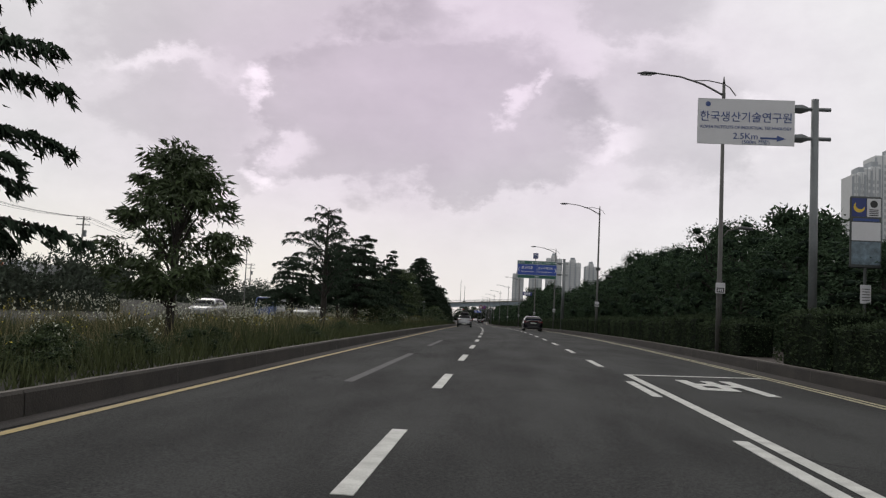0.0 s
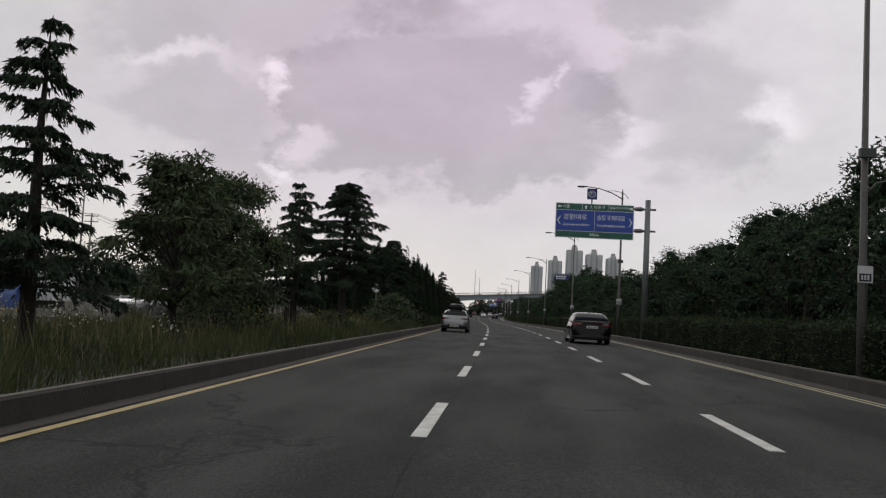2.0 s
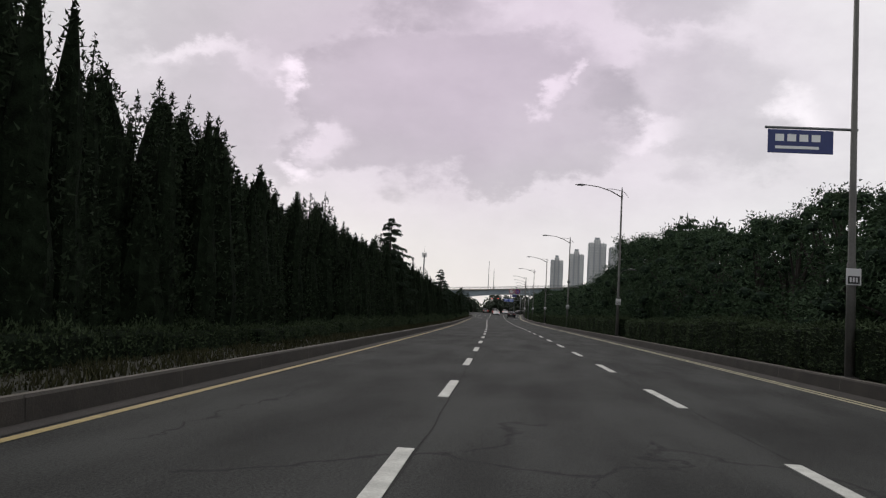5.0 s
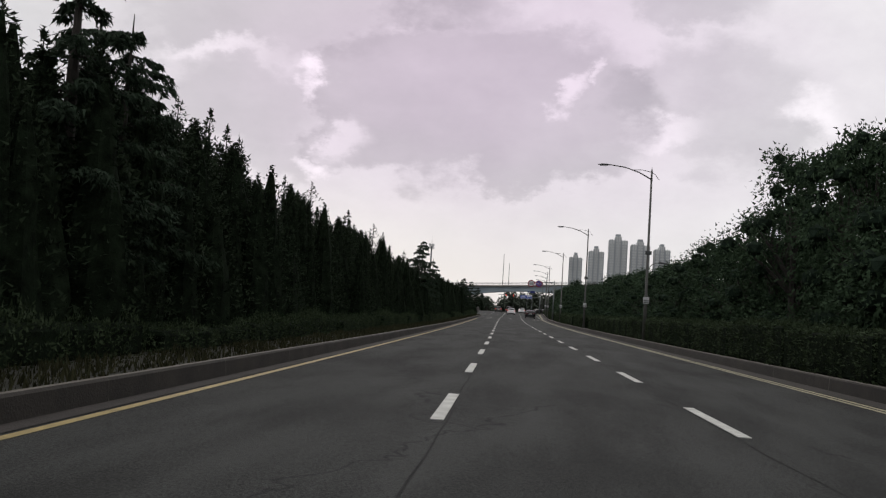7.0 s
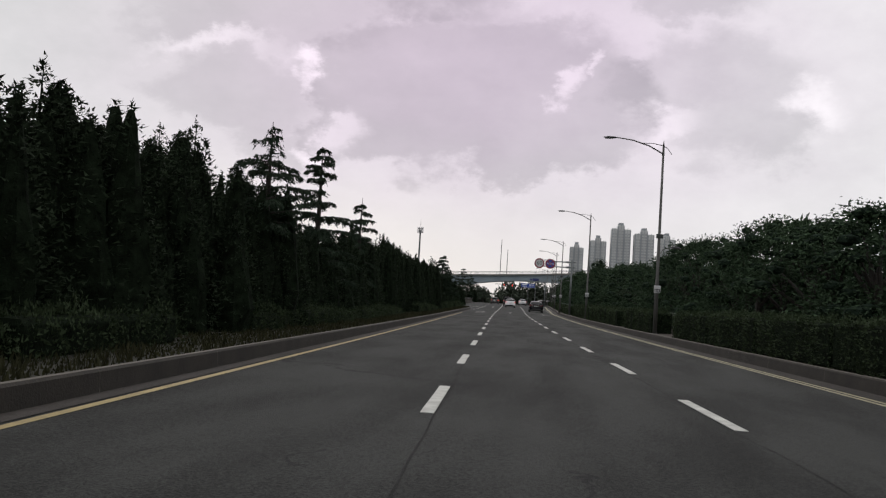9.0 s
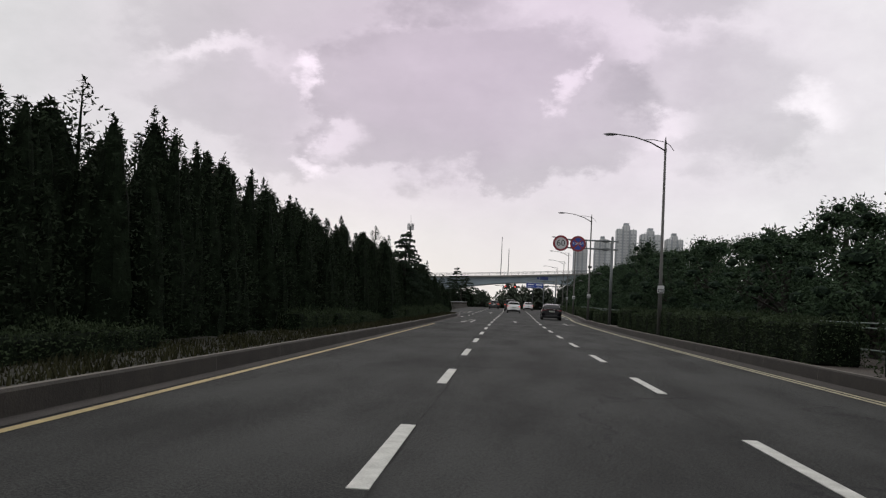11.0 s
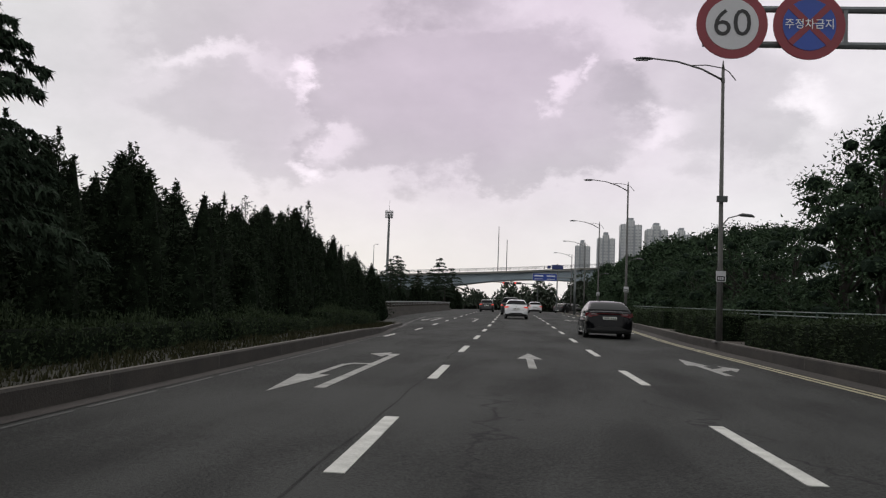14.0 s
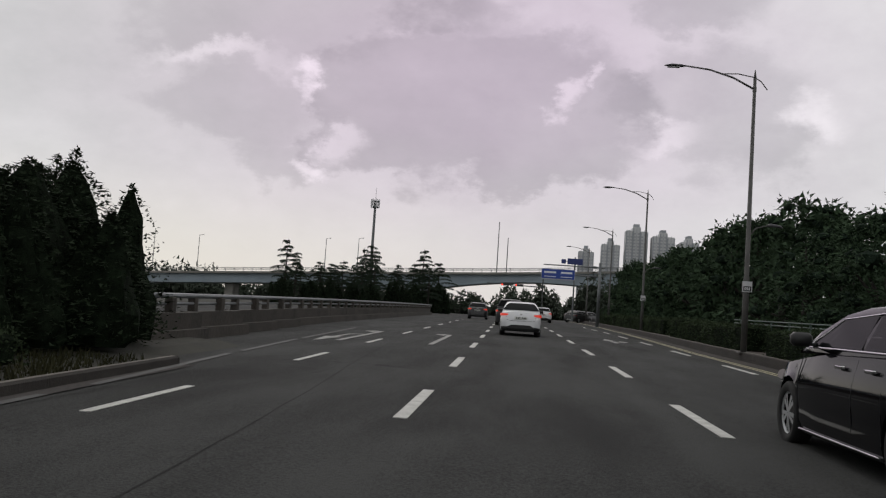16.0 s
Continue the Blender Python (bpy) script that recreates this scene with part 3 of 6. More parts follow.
for d0, d1, s, sd in ((-.3, 3.0, 101.5, 1), (.2, 3.1, 116.2, 2), (-3.0, 3.2, 131.0, 3), (3.4, 6.3, 108.6, 4), (3.2, 4.2, 112.0, 6), (-.2, 5.5, 173.0, 7), (-3.0, 2.0, 188.0, 8), (.1, 3.3, 214.0, 9), (-2.9, 3.3, 262.0, 10), (.4, 6.0, 283.0, 11)):
    bm = bmesh.new()
    wob = wander(sd, .07)
    n = int((d1 - d0) / .12)
    vs = [[bm.verts.new(R(d0 + (d1 - d0) * i / n, s + wob(9 * i / n * (d1 - d0) + sd) + q * (.014 + .008 * math.sin(i * 1.3)), 0.0035)) for q in (-1, 1)] for i in range(n + 1)]
    for u, v in zip(vs, vs[1:]):
        bm.faces.new((u[0], v[0], v[1], u[1]))
    finish("sealed_crack", bm, M_BITUMEN, road)
# bus bay
ribbon("bay_line", -20, 19.3, [(3.46, 0.006), (3.62, 0.006)], M_WHITE, 4.0, road)
paint("bay_line", [(3.46, 19.3), (6.6, 20.4), (6.6, 20.6), (3.46, 19.5)], M_WHITE, road, 0.0065)
word = lettering("bay_lettering", "\ubc84", 1.0, M_WHITE, road, 0, 0, 0, flat=True, width=1.15, bold=.035)
word.matrix_basis = on_road(4.95, 16.75, 0.008) @ Matrix.Diagonal((1, 3.5, 1, 1))


def straight_arrow(d, s, parent):
    paint("lane_arrow", [(d - .08, s), (d + .08, s), (d + .08, s + 3), (d + .28, s + 3), (d, s + 5.3), (d - .28, s + 3), (d - .08, s + 3)],
          M_ARROW, parent)


def left_arrow(d, s, parent):
    paint("lane_arrow", [(d - .02, s), (d + .13, s), (d + .13, s + 8.3), (d - .12, s + 8.3), (d - .12, s + 8.8), (d - .5, s + 8.0), (d - .12, s + 7.2),
                         (d - .12, s + 7.7), (d - .02, s + 7.7)], M_ARROW, parent)


def u_arrow(d, s, parent):
    paint("lane_arrow", [(d + .05, s + 4.3), (d + .05, s + 4.5), (d - .30, s + 4.45), (d - .46, s + 4.0), (d - .50, s + 1.55), (d - .70, s + 1.5), (d - .46, s - 1.2),
                         (d - .20, s + 1.6), (d - .38, s + 1.57), (d - .36, s + 3.8), (d - .26, s + 4.2)], M_ARROW, parent)


def right_arrow(d, s, parent):
    paint("lane_arrow", [(d + .08, s), (d - .07, s), (d - .07, s + 2.8), (d - .27, s + 2.8), (d, s + 5.2), (d + .23, s + 2.8), (d + .08, s + 2.8)], M_ARROW, parent)
    paint("lane_arrow", [(d + .09, s + 1.8), (d + .43, s + 2.4), (d + .43, s + 3.0), (d + .73, s + 2.2), (d + .43, s + 1.2), (d + .43, s + 1.7), (d + .09, s + 1.1)], M_ARROW, parent)


left_arrow(-1.52, 291.4, road)
u_arrow(-1.55, 291.9, road)
straight_arrow(1.55, 296.9, road)
right_arrow(5.27, 297.2, road)
left_arrow(-3.8, 332.6, turn_lane)
u_arrow(-3.8, 333.0, turn_lane)
left_arrow(-1.35, 333.8, road)
right_arrow(5.3, 345.8, road)
for a, b in (((-3.74, 315.6), (-3.80, 317.2)), ((-3.83, 318.4), (-4.29, 324.8)), ((-4.33, 325.7), (-4.66, 331.6)), ((-4.68, 332.4), (-5.1, 343))):
    paint("edge_line", [(a[0] - .06, a[1]), (a[0] + .06, a[1]), (b[0] + .06, b[1]), (b[0] - .06, b[1])], M_WORN, turn_lane)


# ---- plants ----
def trunk_bm(h, r, lean=0.0, limbs=()):
    bm = bmesh.new()
    tube(bm, [(0, 0, -0.3), (lean * .2, 0, h * .3), (lean * .6, .03, h * .65), (lean, 0, h)], [r * 1.25, r, r * .6, r * .06], 7)
    for p, q, rr in limbs:
        p, q = Vector(p), Vector(q)
        tube(bm, [p, (p + q) / 2 + Vector((0, 0, .12)), q], [rr, rr * .7, rr * .3], 5)
    return bm


def lump_core(profile, seed, sides=10):
    """A lumpy dark inner body round the trunk, radius given at each height."""
    r0 = random.Random(seed)
    v, f = [], []
    for z, r in profile:
        for k in range(sides):
            a = k * math.tau / sides
            q = r * r0.uniform(.75, 1.1)
            v.append((q * math.cos(a), q * math.sin(a), z + r0.uniform(-.05, .05)))
    for i in range(len(profile) - 1):
        for k in range(sides):
            f.append((i * sides + k, i * sides + (k + 1) % sides, (i + 1) * sides + (k + 1) % sides, (i + 1) * sides + k))
    return np.array(v), np.array(f)


def juniper_crown(h, r, seed, n=9000, leaf=.046):
    """A dense column of many pointed spires clad in fine upright sprays, thin bristly leaders on top."""
    global rng
    rng = np.random.default_rng(seed)
    r0 = random.Random(seed)
    chunks, cores = [], []
    spires = [(0, 0, h * .9, r * .78, 0)]
    for k in range(10):
        a = k * math.tau / 10 + r0.uniform(-.4, .4)
        q = r * r0.uniform(.35, .72)
        spires.append((q * math.cos(a), q * math.sin(a), h * r0.uniform(.48, .9), r * r0.uniform(.32, .5), 0))
    for k in range(4):
        a, q = r0.uniform(0, math.tau), r * r0.uniform(0, .5)
        spires.append((q * math.cos(a), q * math.sin(a), h * (.97 if k == 0 else r0.uniform(.80, .93)), r * r0.uniform(.17, .25), 1))
    for j, (x, y, hh, rr, thin) in enumerate(spires):
        m = n // 4 if j == 0 else n // 38 if thin else n // 16
        z = rng.uniform(.66, 1, m) if thin else rng.beta(1.1, 1.0, m)
        prof = np.clip(((1 - z) / .34) ** .8, .05, 1) if thin else np.clip((1 - z) ** .72 * 1.22 * (.7 + .9 * np.clip(z * 4, 0, .33)), .03, 1)
        ang = rng.uniform(0, math.tau, m)
        lob = np.sin(3 * ang + 9 * z + j) + np.sin(17 * z + 2 * ang + 3 * j) + .8 * np.sin(31 * z - 3 * ang)
        rad = rr * prof * (1 + (.2 if thin else .10) * lob + (.3 if thin else .10) * rng.normal(0, 1, m))
        c = np.stack([x + rad * np.cos(ang), y + rad * np.sin(ang), .05 + z * (hh - .05) + .04 * rng.normal(0, 1, m)], 1)
        nrm = np.stack([.5 * np.cos(ang), .5 * np.sin(ang), np.full(m, .8)], 1)
        chunks.append(tufts(c, nrm, leaf, 1.7, 0, .9))
        # core under the sprays, coloured as the shade deep in the crown
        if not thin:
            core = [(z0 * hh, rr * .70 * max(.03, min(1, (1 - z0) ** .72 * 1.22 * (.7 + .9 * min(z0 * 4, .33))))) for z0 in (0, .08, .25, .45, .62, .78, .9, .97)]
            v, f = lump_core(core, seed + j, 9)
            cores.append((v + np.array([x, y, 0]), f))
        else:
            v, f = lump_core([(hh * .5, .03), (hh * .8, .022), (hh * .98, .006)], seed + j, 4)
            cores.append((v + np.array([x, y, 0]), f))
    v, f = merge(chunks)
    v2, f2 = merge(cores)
    return mesh_np("crown", v.tolist(), f.tolist(), M_JUNIPER), mesh_np("shade_core", v2.tolist(), f2.tolist(), M_SHADE)


def cedar_parts(h, spread, seed, bare=0.0, low=0.18, step=.085, full=False, up=0.0, top=1.0):
    """A tiered cedar: long level boughs with drooping tips and tassels hanging below them."""
    global rng
    rng = np.random.default_rng(seed)
    r0 = random.Random(seed)
    bm = trunk_bm(h * .975, .04 + .014 * h)
    cs, ns = [], []
    z = h * low
    while z < h * .975:
        u = (z - h * low) / (h * (1 - low))
        length = spread * (1 - u) ** .72 + .10
        k0 = r0.uniform(0, math.tau)
        for k in range(6 if full else r0.choice((3, 4, 4, 5))):
            a = k0 + k * math.tau / (6 if full else 4) + r0.uniform(-.5, .5)
            ln = length * r0.choice((.8, .9, 1.0, 1.1) if full else (.55, .75, .9, 1.0, 1.15))
            d = Vector((math.cos(a), math.sin(a), 0))
            zz = z + r0.uniform(-.1, .1) * h * step * 2
            rise = r0.uniform(-.02, .22) + up
            if z > h * top and r0.random() < .62:
                ln *= .5
            p0 = Vector((0, 0, zz))
            p1 = d * ln * .55 + Vector((0, 0, zz + rise * ln))
            p2 = d * ln + Vector((0, 0, zz + (rise * .9 - .17) * ln))
            q = [(1 - s) ** 2 * p0 + 2 * s * (1 - s) * p1 + s * s * p2 for s in (0, .35, .7, 1)]
            tube(bm, q, [.016 + .010 * ln, .013 + .006 * ln, .010, .004], 4, False)
            m = int((40 + 260 * ln) * (1 - bare) * (.35 if z > h * top else 1))
            s = rng.uniform(.10, 1, m) ** .85
            w = rng.normal(0, 1, m) * (.035 + .085 * ln * np.clip(1.15 - s, .12, 1))
            side = np.array([-d.y, d.x, 0])
            q0, q1, q2 = (np.array(p) for p in (p0, p1, p2))
            s1 = s[:, None]
            c = (1 - s1) ** 2 * q0 + 2 * s1 * (1 - s1) * q1 + s1 ** 2 * q2 + side * w[:, None]
            tassel = np.abs(np.sin(s * ln * 11 + k)) ** 2
            c[:, 2] += .03 - rng.uniform(0, 1, m) * (.03 + .15 * tassel) - np.abs(w) * .3
            cs.append(c)
            nn = np.tile(np.array(d) * .55, (m, 1)) + side * np.sign(w)[:, None] * .35
            nn[:, 2] -= rng.uniform(.2, 1.0, m)
            ns.append(nn)
        z += h * step * r0.uniform(.75, 1.25) * (1 - .35 * u)
    v, f = tufts(np.concatenate(cs), np.concatenate(ns), .038, 2.4, .2)
    crown = mesh_np("crown", v.tolist(), f.tolist(), M_CEDAR)
    me = bpy.data.meshes.new("trunk")
    bm.to_mesh(me)
    bm.free()
    me.materials.append(M_BARK)
    return me, crown


def leafy_parts(h, r, seed, mat, n=5000, low=.25, leaf=.15, core=True, ragged=.3, flat=.8):
    """A broadleaved tree: forked limbs and a crown of many uneven leaf clumps with gaps."""
    global rng
    rng = np.random.default_rng(seed)
    r0 = random.Random(seed)
    clumps, limbs = [], []
    for k in range(26):
        a, u = r0.uniform(0, math.tau), r0.uniform(0, 1)
        z = h * (low + (1 - low) * (u * .92 + .04))
        env = math.sin(math.pi * min(1, .18 + .80 * u)) ** .7
        q = r * env * r0.uniform(.35, 1.0)
        cr = r * r0.uniform(.22, .42) * (1 - .35 * u)
        clumps.append((q * math.cos(a), q * math.sin(a), z, cr))
        if k % 2 == 0:
            limbs.append(((0, 0, z * .55), (q * .85 * math.cos(a), q * .85 * math.sin(a), z), .018 * h * r0.uniform(.6, 1)))
    for k in range(5):
        clumps.append((r0.uniform(-.3, .3) * r, r0.uniform(-.3, .3) * r, h * r0.uniform(.9, 1.0), r * .2))
    chunks = []
    tot = sum(c[3] ** 2 for c in clumps)
    for x, y, z, cr in clumps:
        m = int(n * cr * cr / tot) + 8
        d = rng.normal(0, 1, (m, 3))
        d /= np.linalg.norm(d, axis=1)[:, None]
        rad = cr * np.clip(rng.normal(.92, ragged, m), .25, 1.9)
        c = np.array([x, y, z]) + d * rad[:, None] * np.array([1.15, 1.15, flat])
        chunks.append(tufts(c, d + np.array([0, 0, .2]), leaf, 1.5, .3, .7))
        # a darker ball in each clump gives the crown its painted inner shade
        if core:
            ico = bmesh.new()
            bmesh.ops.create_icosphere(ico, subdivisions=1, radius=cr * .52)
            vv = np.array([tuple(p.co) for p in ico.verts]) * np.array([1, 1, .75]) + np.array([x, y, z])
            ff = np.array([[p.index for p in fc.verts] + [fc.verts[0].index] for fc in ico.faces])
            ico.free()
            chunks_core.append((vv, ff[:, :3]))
    v, f = merge(chunks)
    crown = mesh_np("crown", v.tolist(), f.tolist(), mat)
    me = bpy.data.meshes.new("trunk")
    bm = trunk_bm(h * .8, .02 * h + .03, r0.uniform(-.2, .2), limbs)
    bm.to_mesh(me)
    bm.free()
    me.materials.append(M_BARK)
    inner = None
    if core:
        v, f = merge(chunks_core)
        inner = mesh_np("shade_core", v.tolist(), f.tolist(), M_WOODSHADE)
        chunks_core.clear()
    return me, crown, inner


chunks_core = []


def airy_parts(h, r, seed, n=11000, leaf=.06):
    """A young broadleaved tree: rising limbs that carry loose sprays of long leaves, sky between them."""
    global rng
    rng = np.random.default_rng(seed)
    r0 = random.Random(seed)
    limbs, chunks, sprays = [], [], []
    for k in range(85):
        u = r0.uniform(0, 1) ** .9
        a = r0.uniform(0, math.tau)
        z = h * (.24 + .74 * u)
        env = r * (1.0 - .72 * u ** 1.6) * (.55 + .45 * min(1, u * 5))
        q = env * math.sqrt(r0.uniform(.05, 1))
        p = Vector((q * math.cos(a), q * math.sin(a), z))
        sprays.append((p, a, r * r0.uniform(.10, .20)))
        if k % 3 == 0:
            limbs.append(((0, 0, z * .62), tuple(p), .012 * h * r0.uniform(.5, 1)))
    for p, a, cr in sprays:
        m = n // 85
        d = np.clip(rng.normal(0, 1, (m, 3)), -1.7, 1.7) * np.array([1.25, 1.25, .5])
        c = np.array(p) + d * cr * .55
        chunks.append(tufts(c, d * .5 + np.array([math.cos(a) * .5, math.sin(a) * .5, -.35]), leaf, 2.4, .2, .5))
    v, f = merge(chunks)
    crown = mesh_np("crown", v.tolist(), f.tolist(), M_LEAF)
    me = bpy.data.meshes.new("trunk")
    bm = trunk_bm(h * .92, .016 * h + .02, .05, limbs)
    bm.to_mesh(me)
    bm.free()
    me.materials.append(M_BARK)
    return me, crown, None




def plant(name, meshes, m, label, category, group=""):
    t = group_of(name, m, label, category, group)
    for nm, me in zip(("trunk", "crown", "shade_core"), meshes):
        if me:
            o = share(nm, me, t, Matrix())
            if nm == "shade_core":
                tagged(o, kind="stuff")
    return t


def tree_at(d, s, z=.15, size=1.0, turn=0.0, wide=None):
    p = R(d, s, z)
    return pose(p.x, p.y, p.z, 0, 0, turn) @ Matrix.Diagonal((wide or size, wide or size, size, 1))


rr = random.Random(3)
JUN = [juniper_crown(6.0, 1.35 + .12 * k, 40 + k) for k in range(5)]
JUN_FAR = [juniper_crown(6.0, 1.45, 48 + k, 1900, .10) for k in range(2)]
JTRUNK = bpy.data.meshes.new("trunk")
bm = trunk_bm(4.5, .13)
bm.to_mesh(JTRUNK)
bm.free()
JTRUNK.materials.append(M_BARK)


def row_height(s):
    """Height of the juniper row along the road."""
    ks = [(95, 4.4), (98, 5.3), (105, 5.8), (109, 5.0), (114, 5.1), (120, 5.8), (124, 6.4), (131, 6.2), (142, 5.5), (160, 5.6), (167, 5.8), (170, 6.2), (175, 6.4), (178, 5.9), (185, 5.5), (190, 5.3), (196, 5.0), (203, 5.4), (208, 5.1), (214, 4.9),
          (218, 4.7), (223, 4.3), (226, 3.7), (232, 3.8), (236, 4.5), (244, 4.9), (252, 5.0), (270, 5.0), (278, 5.1), (281, 5.5), (285, 4.95), (292, 4.4), (300, 4.1), (305, 4.1), (310, 5.0), (313, 4.5), (317, 4.2), (320, 3.4), (330, 3.7)]
    for (a, x), (b, y) in zip(ks, ks[1:]):
        if s <= b:
            return x + (y - x) * max(0, s - a) / (b - a)
    return ks[-1][1]


s = 97.4
while s < 324.6:
    k = rr.randrange(5)
    hh = row_height(s) * rr.choice((.84, .88, .91, .94, .97, 1.0)) / 6.0
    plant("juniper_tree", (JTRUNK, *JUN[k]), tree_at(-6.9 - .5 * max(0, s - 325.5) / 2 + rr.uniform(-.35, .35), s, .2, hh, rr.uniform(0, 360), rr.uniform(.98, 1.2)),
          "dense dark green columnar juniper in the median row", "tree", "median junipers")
    s += rr.uniform(1.55, 2.2)
s = 101.0
while s < 322:
    k = rr.randrange(2)
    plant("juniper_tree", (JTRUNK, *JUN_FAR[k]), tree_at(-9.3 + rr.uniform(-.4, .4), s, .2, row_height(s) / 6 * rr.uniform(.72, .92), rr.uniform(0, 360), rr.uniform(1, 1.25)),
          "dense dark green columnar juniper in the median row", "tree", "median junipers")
    s += rr.uniform(3.4, 4.6)

CED = [cedar_parts(6.0, 1.6, 11, 0, .3, .075), cedar_parts(6.5, 2.6, 12, 0, .30, .05, True), cedar_parts(4.9, 2.1, 13, .45, .26, .075, False, .42, .9), cedar_parts(5.4, 2.3, 14, 0, .22, .075),
       cedar_parts(4.2, 2.3, 15, 0, .3, .085, True), cedar_parts(5.0, 1.75, 16, 0, .22, .075), cedar_parts(5.6, 1.5, 17, .2, .5, .06, False, 0, .78), cedar_parts(6.7, 1.9, 18, 0, .25, .068), cedar_parts(5.9, 1.9, 19, -.3, .3, .075, True)]
for k, d, s, size, wide, turn in ((5, -6.8, 11.3, 1.4, 1.3, 20), (2, -5.93, 33.9, 1, 1, 40), (4, -5.95, 41.9, .94, 1, 10), (4, -7.5, 46.0, 1.05, .9, 70), (3, -6.85, 50.3, .98, 1.15, 200), (5, -6.05, 57.3, .98, .95, 120), (5, -6.1, 73.5, .98, .95, 300),
                                  (3, -7.4, 78.0, .9, .8, 40), (1, -6.05, 82.0, .98, 1.08, 60), (1, -6.2, 100.3, .84, .8, 130), (7, -6.3, 168.6, 1.02, 1.1, 50), (0, -6.6, 171.2, 1.04, .95, 140), (6, -5.7, 218.9, 1, 1, 30), (7, -6.4, 228.8, .98, 1, 205),
                                  (0, -6.2, 237.6, .96, .85, 60), (8, -5.8, 289.3, .96, .92, 30), (4, -8.6, 54, .95, .9, 0), (4, -8.8, 41, .8, .8, 70)):
    plant("cedar_tree", CED[k], tree_at(d, s, .2, size, turn, wide), "dark tiered cedar with drooping level boughs", "tree", "median cedars")

BRD = [airy_parts(4.55, 2.0, 21), leafy_parts(4.0, 2.3, 22, M_LEAF, 24000, .08, .055, True, .3, .55), leafy_parts(1.7, 1.3, 23, M_LEAF, 6000, .05, .06)]
for k, d, s, size, wide, lab in ((0, -6.35, 19.0, .94, .88, "broadleaved young tree with an airy crown"), (1, -5.6, 46.2, .42, .55, "dense broadleaved bush reaching low"), (0, -6.2, 63.2, .86, .8, "broadleaved tree with a loose leafy crown"), (1, -6.4, 67.0, .98, .85, "broadleaved tree with a wide low crown"),
                                 (2, -5.2, 93.3, 1.0, 1.08, "rounded green shrub beside tall grass"), (1, -8.2, 70.5, .9, 1.0, "broadleaved tree with a wide low crown"), (2, -5.9, 116.0, .55, .6, "rounded green shrub beside tall grass")):
    plant("broadleaf_tree" if k < 2 else "shrub", BRD[k], tree_at(d, s, .2, size, 30 * k + s, wide), lab, "tree" if k < 2 else "shrub")

# woods beyond the pavement
LOC = [leafy_parts(7.0, 2.8, 31 + k, M_LOCUST, 6300, .12, .085, True, .28) for k in range(4)]
LOC_FAR = [leafy_parts(7.0, 2.8, 36 + k, M_LOCUST, 2800, .05, .17, True, .36) for k in range(2)]


def wood_height(s):
    ks = [(-10, 4), (28, 4.2), (34, 5.2), (47, 7.0), (60, 6.6), (70, 7.4), (82, 6.7), (95, 6.6), (107, 6.2), (120, 5.2), (130, 4.7), (135, 5.4), (147, 6.6), (165, 6.6), (180, 8.6), (192, 9.3), (200, 7.2), (212, 6.3), (226, 5.7),
          (240, 5.8), (252, 6.1), (270, 5.4), (282, 6.2), (292, 6.0), (298, 5.6), (303, 6.7), (310, 7.5), (316, 5.7), (323, 5.6), (334, 6.5), (341, 5.3), (349, 6.5), (360, 7.4), (374, 6.7), (387, 7.0), (410, 7.7), (440, 7.6)]
    for (a, x), (b, y) in zip(ks, ks[1:]):
        if s <= b:
            return x + (y - x) * max(0, s - a) / (b - a)
    return ks[-1][1]


s = 6.0
while s < 425:
    for d0, step in ((12.6, 0), (15.6, 1.4)) if (rr.random() < .55) else ((12.6, 0),):
        hh = wood_height(s) / 7.0 * rr.uniform(.79, .98) * (1.0 if d0 < 14 else 1.06)
        plant("locust_tree", LOC[rr.randrange(4)] if d0 < 14 and s < 345 else LOC_FAR[rr.randrange(2)], tree_at(d0 + widen(s) + rr.uniform(-.5, .6), s + step + rr.uniform(-.6, .6), .05, hh, rr.uniform(0, 360), rr.uniform(.8, 1.05)),
              "leafy locust tree in the roadside wood", "tree", "roadside wood")
    s += rr.uniform(2.7, 3.6) if s < 260 else rr.uniform(3.6, 5)


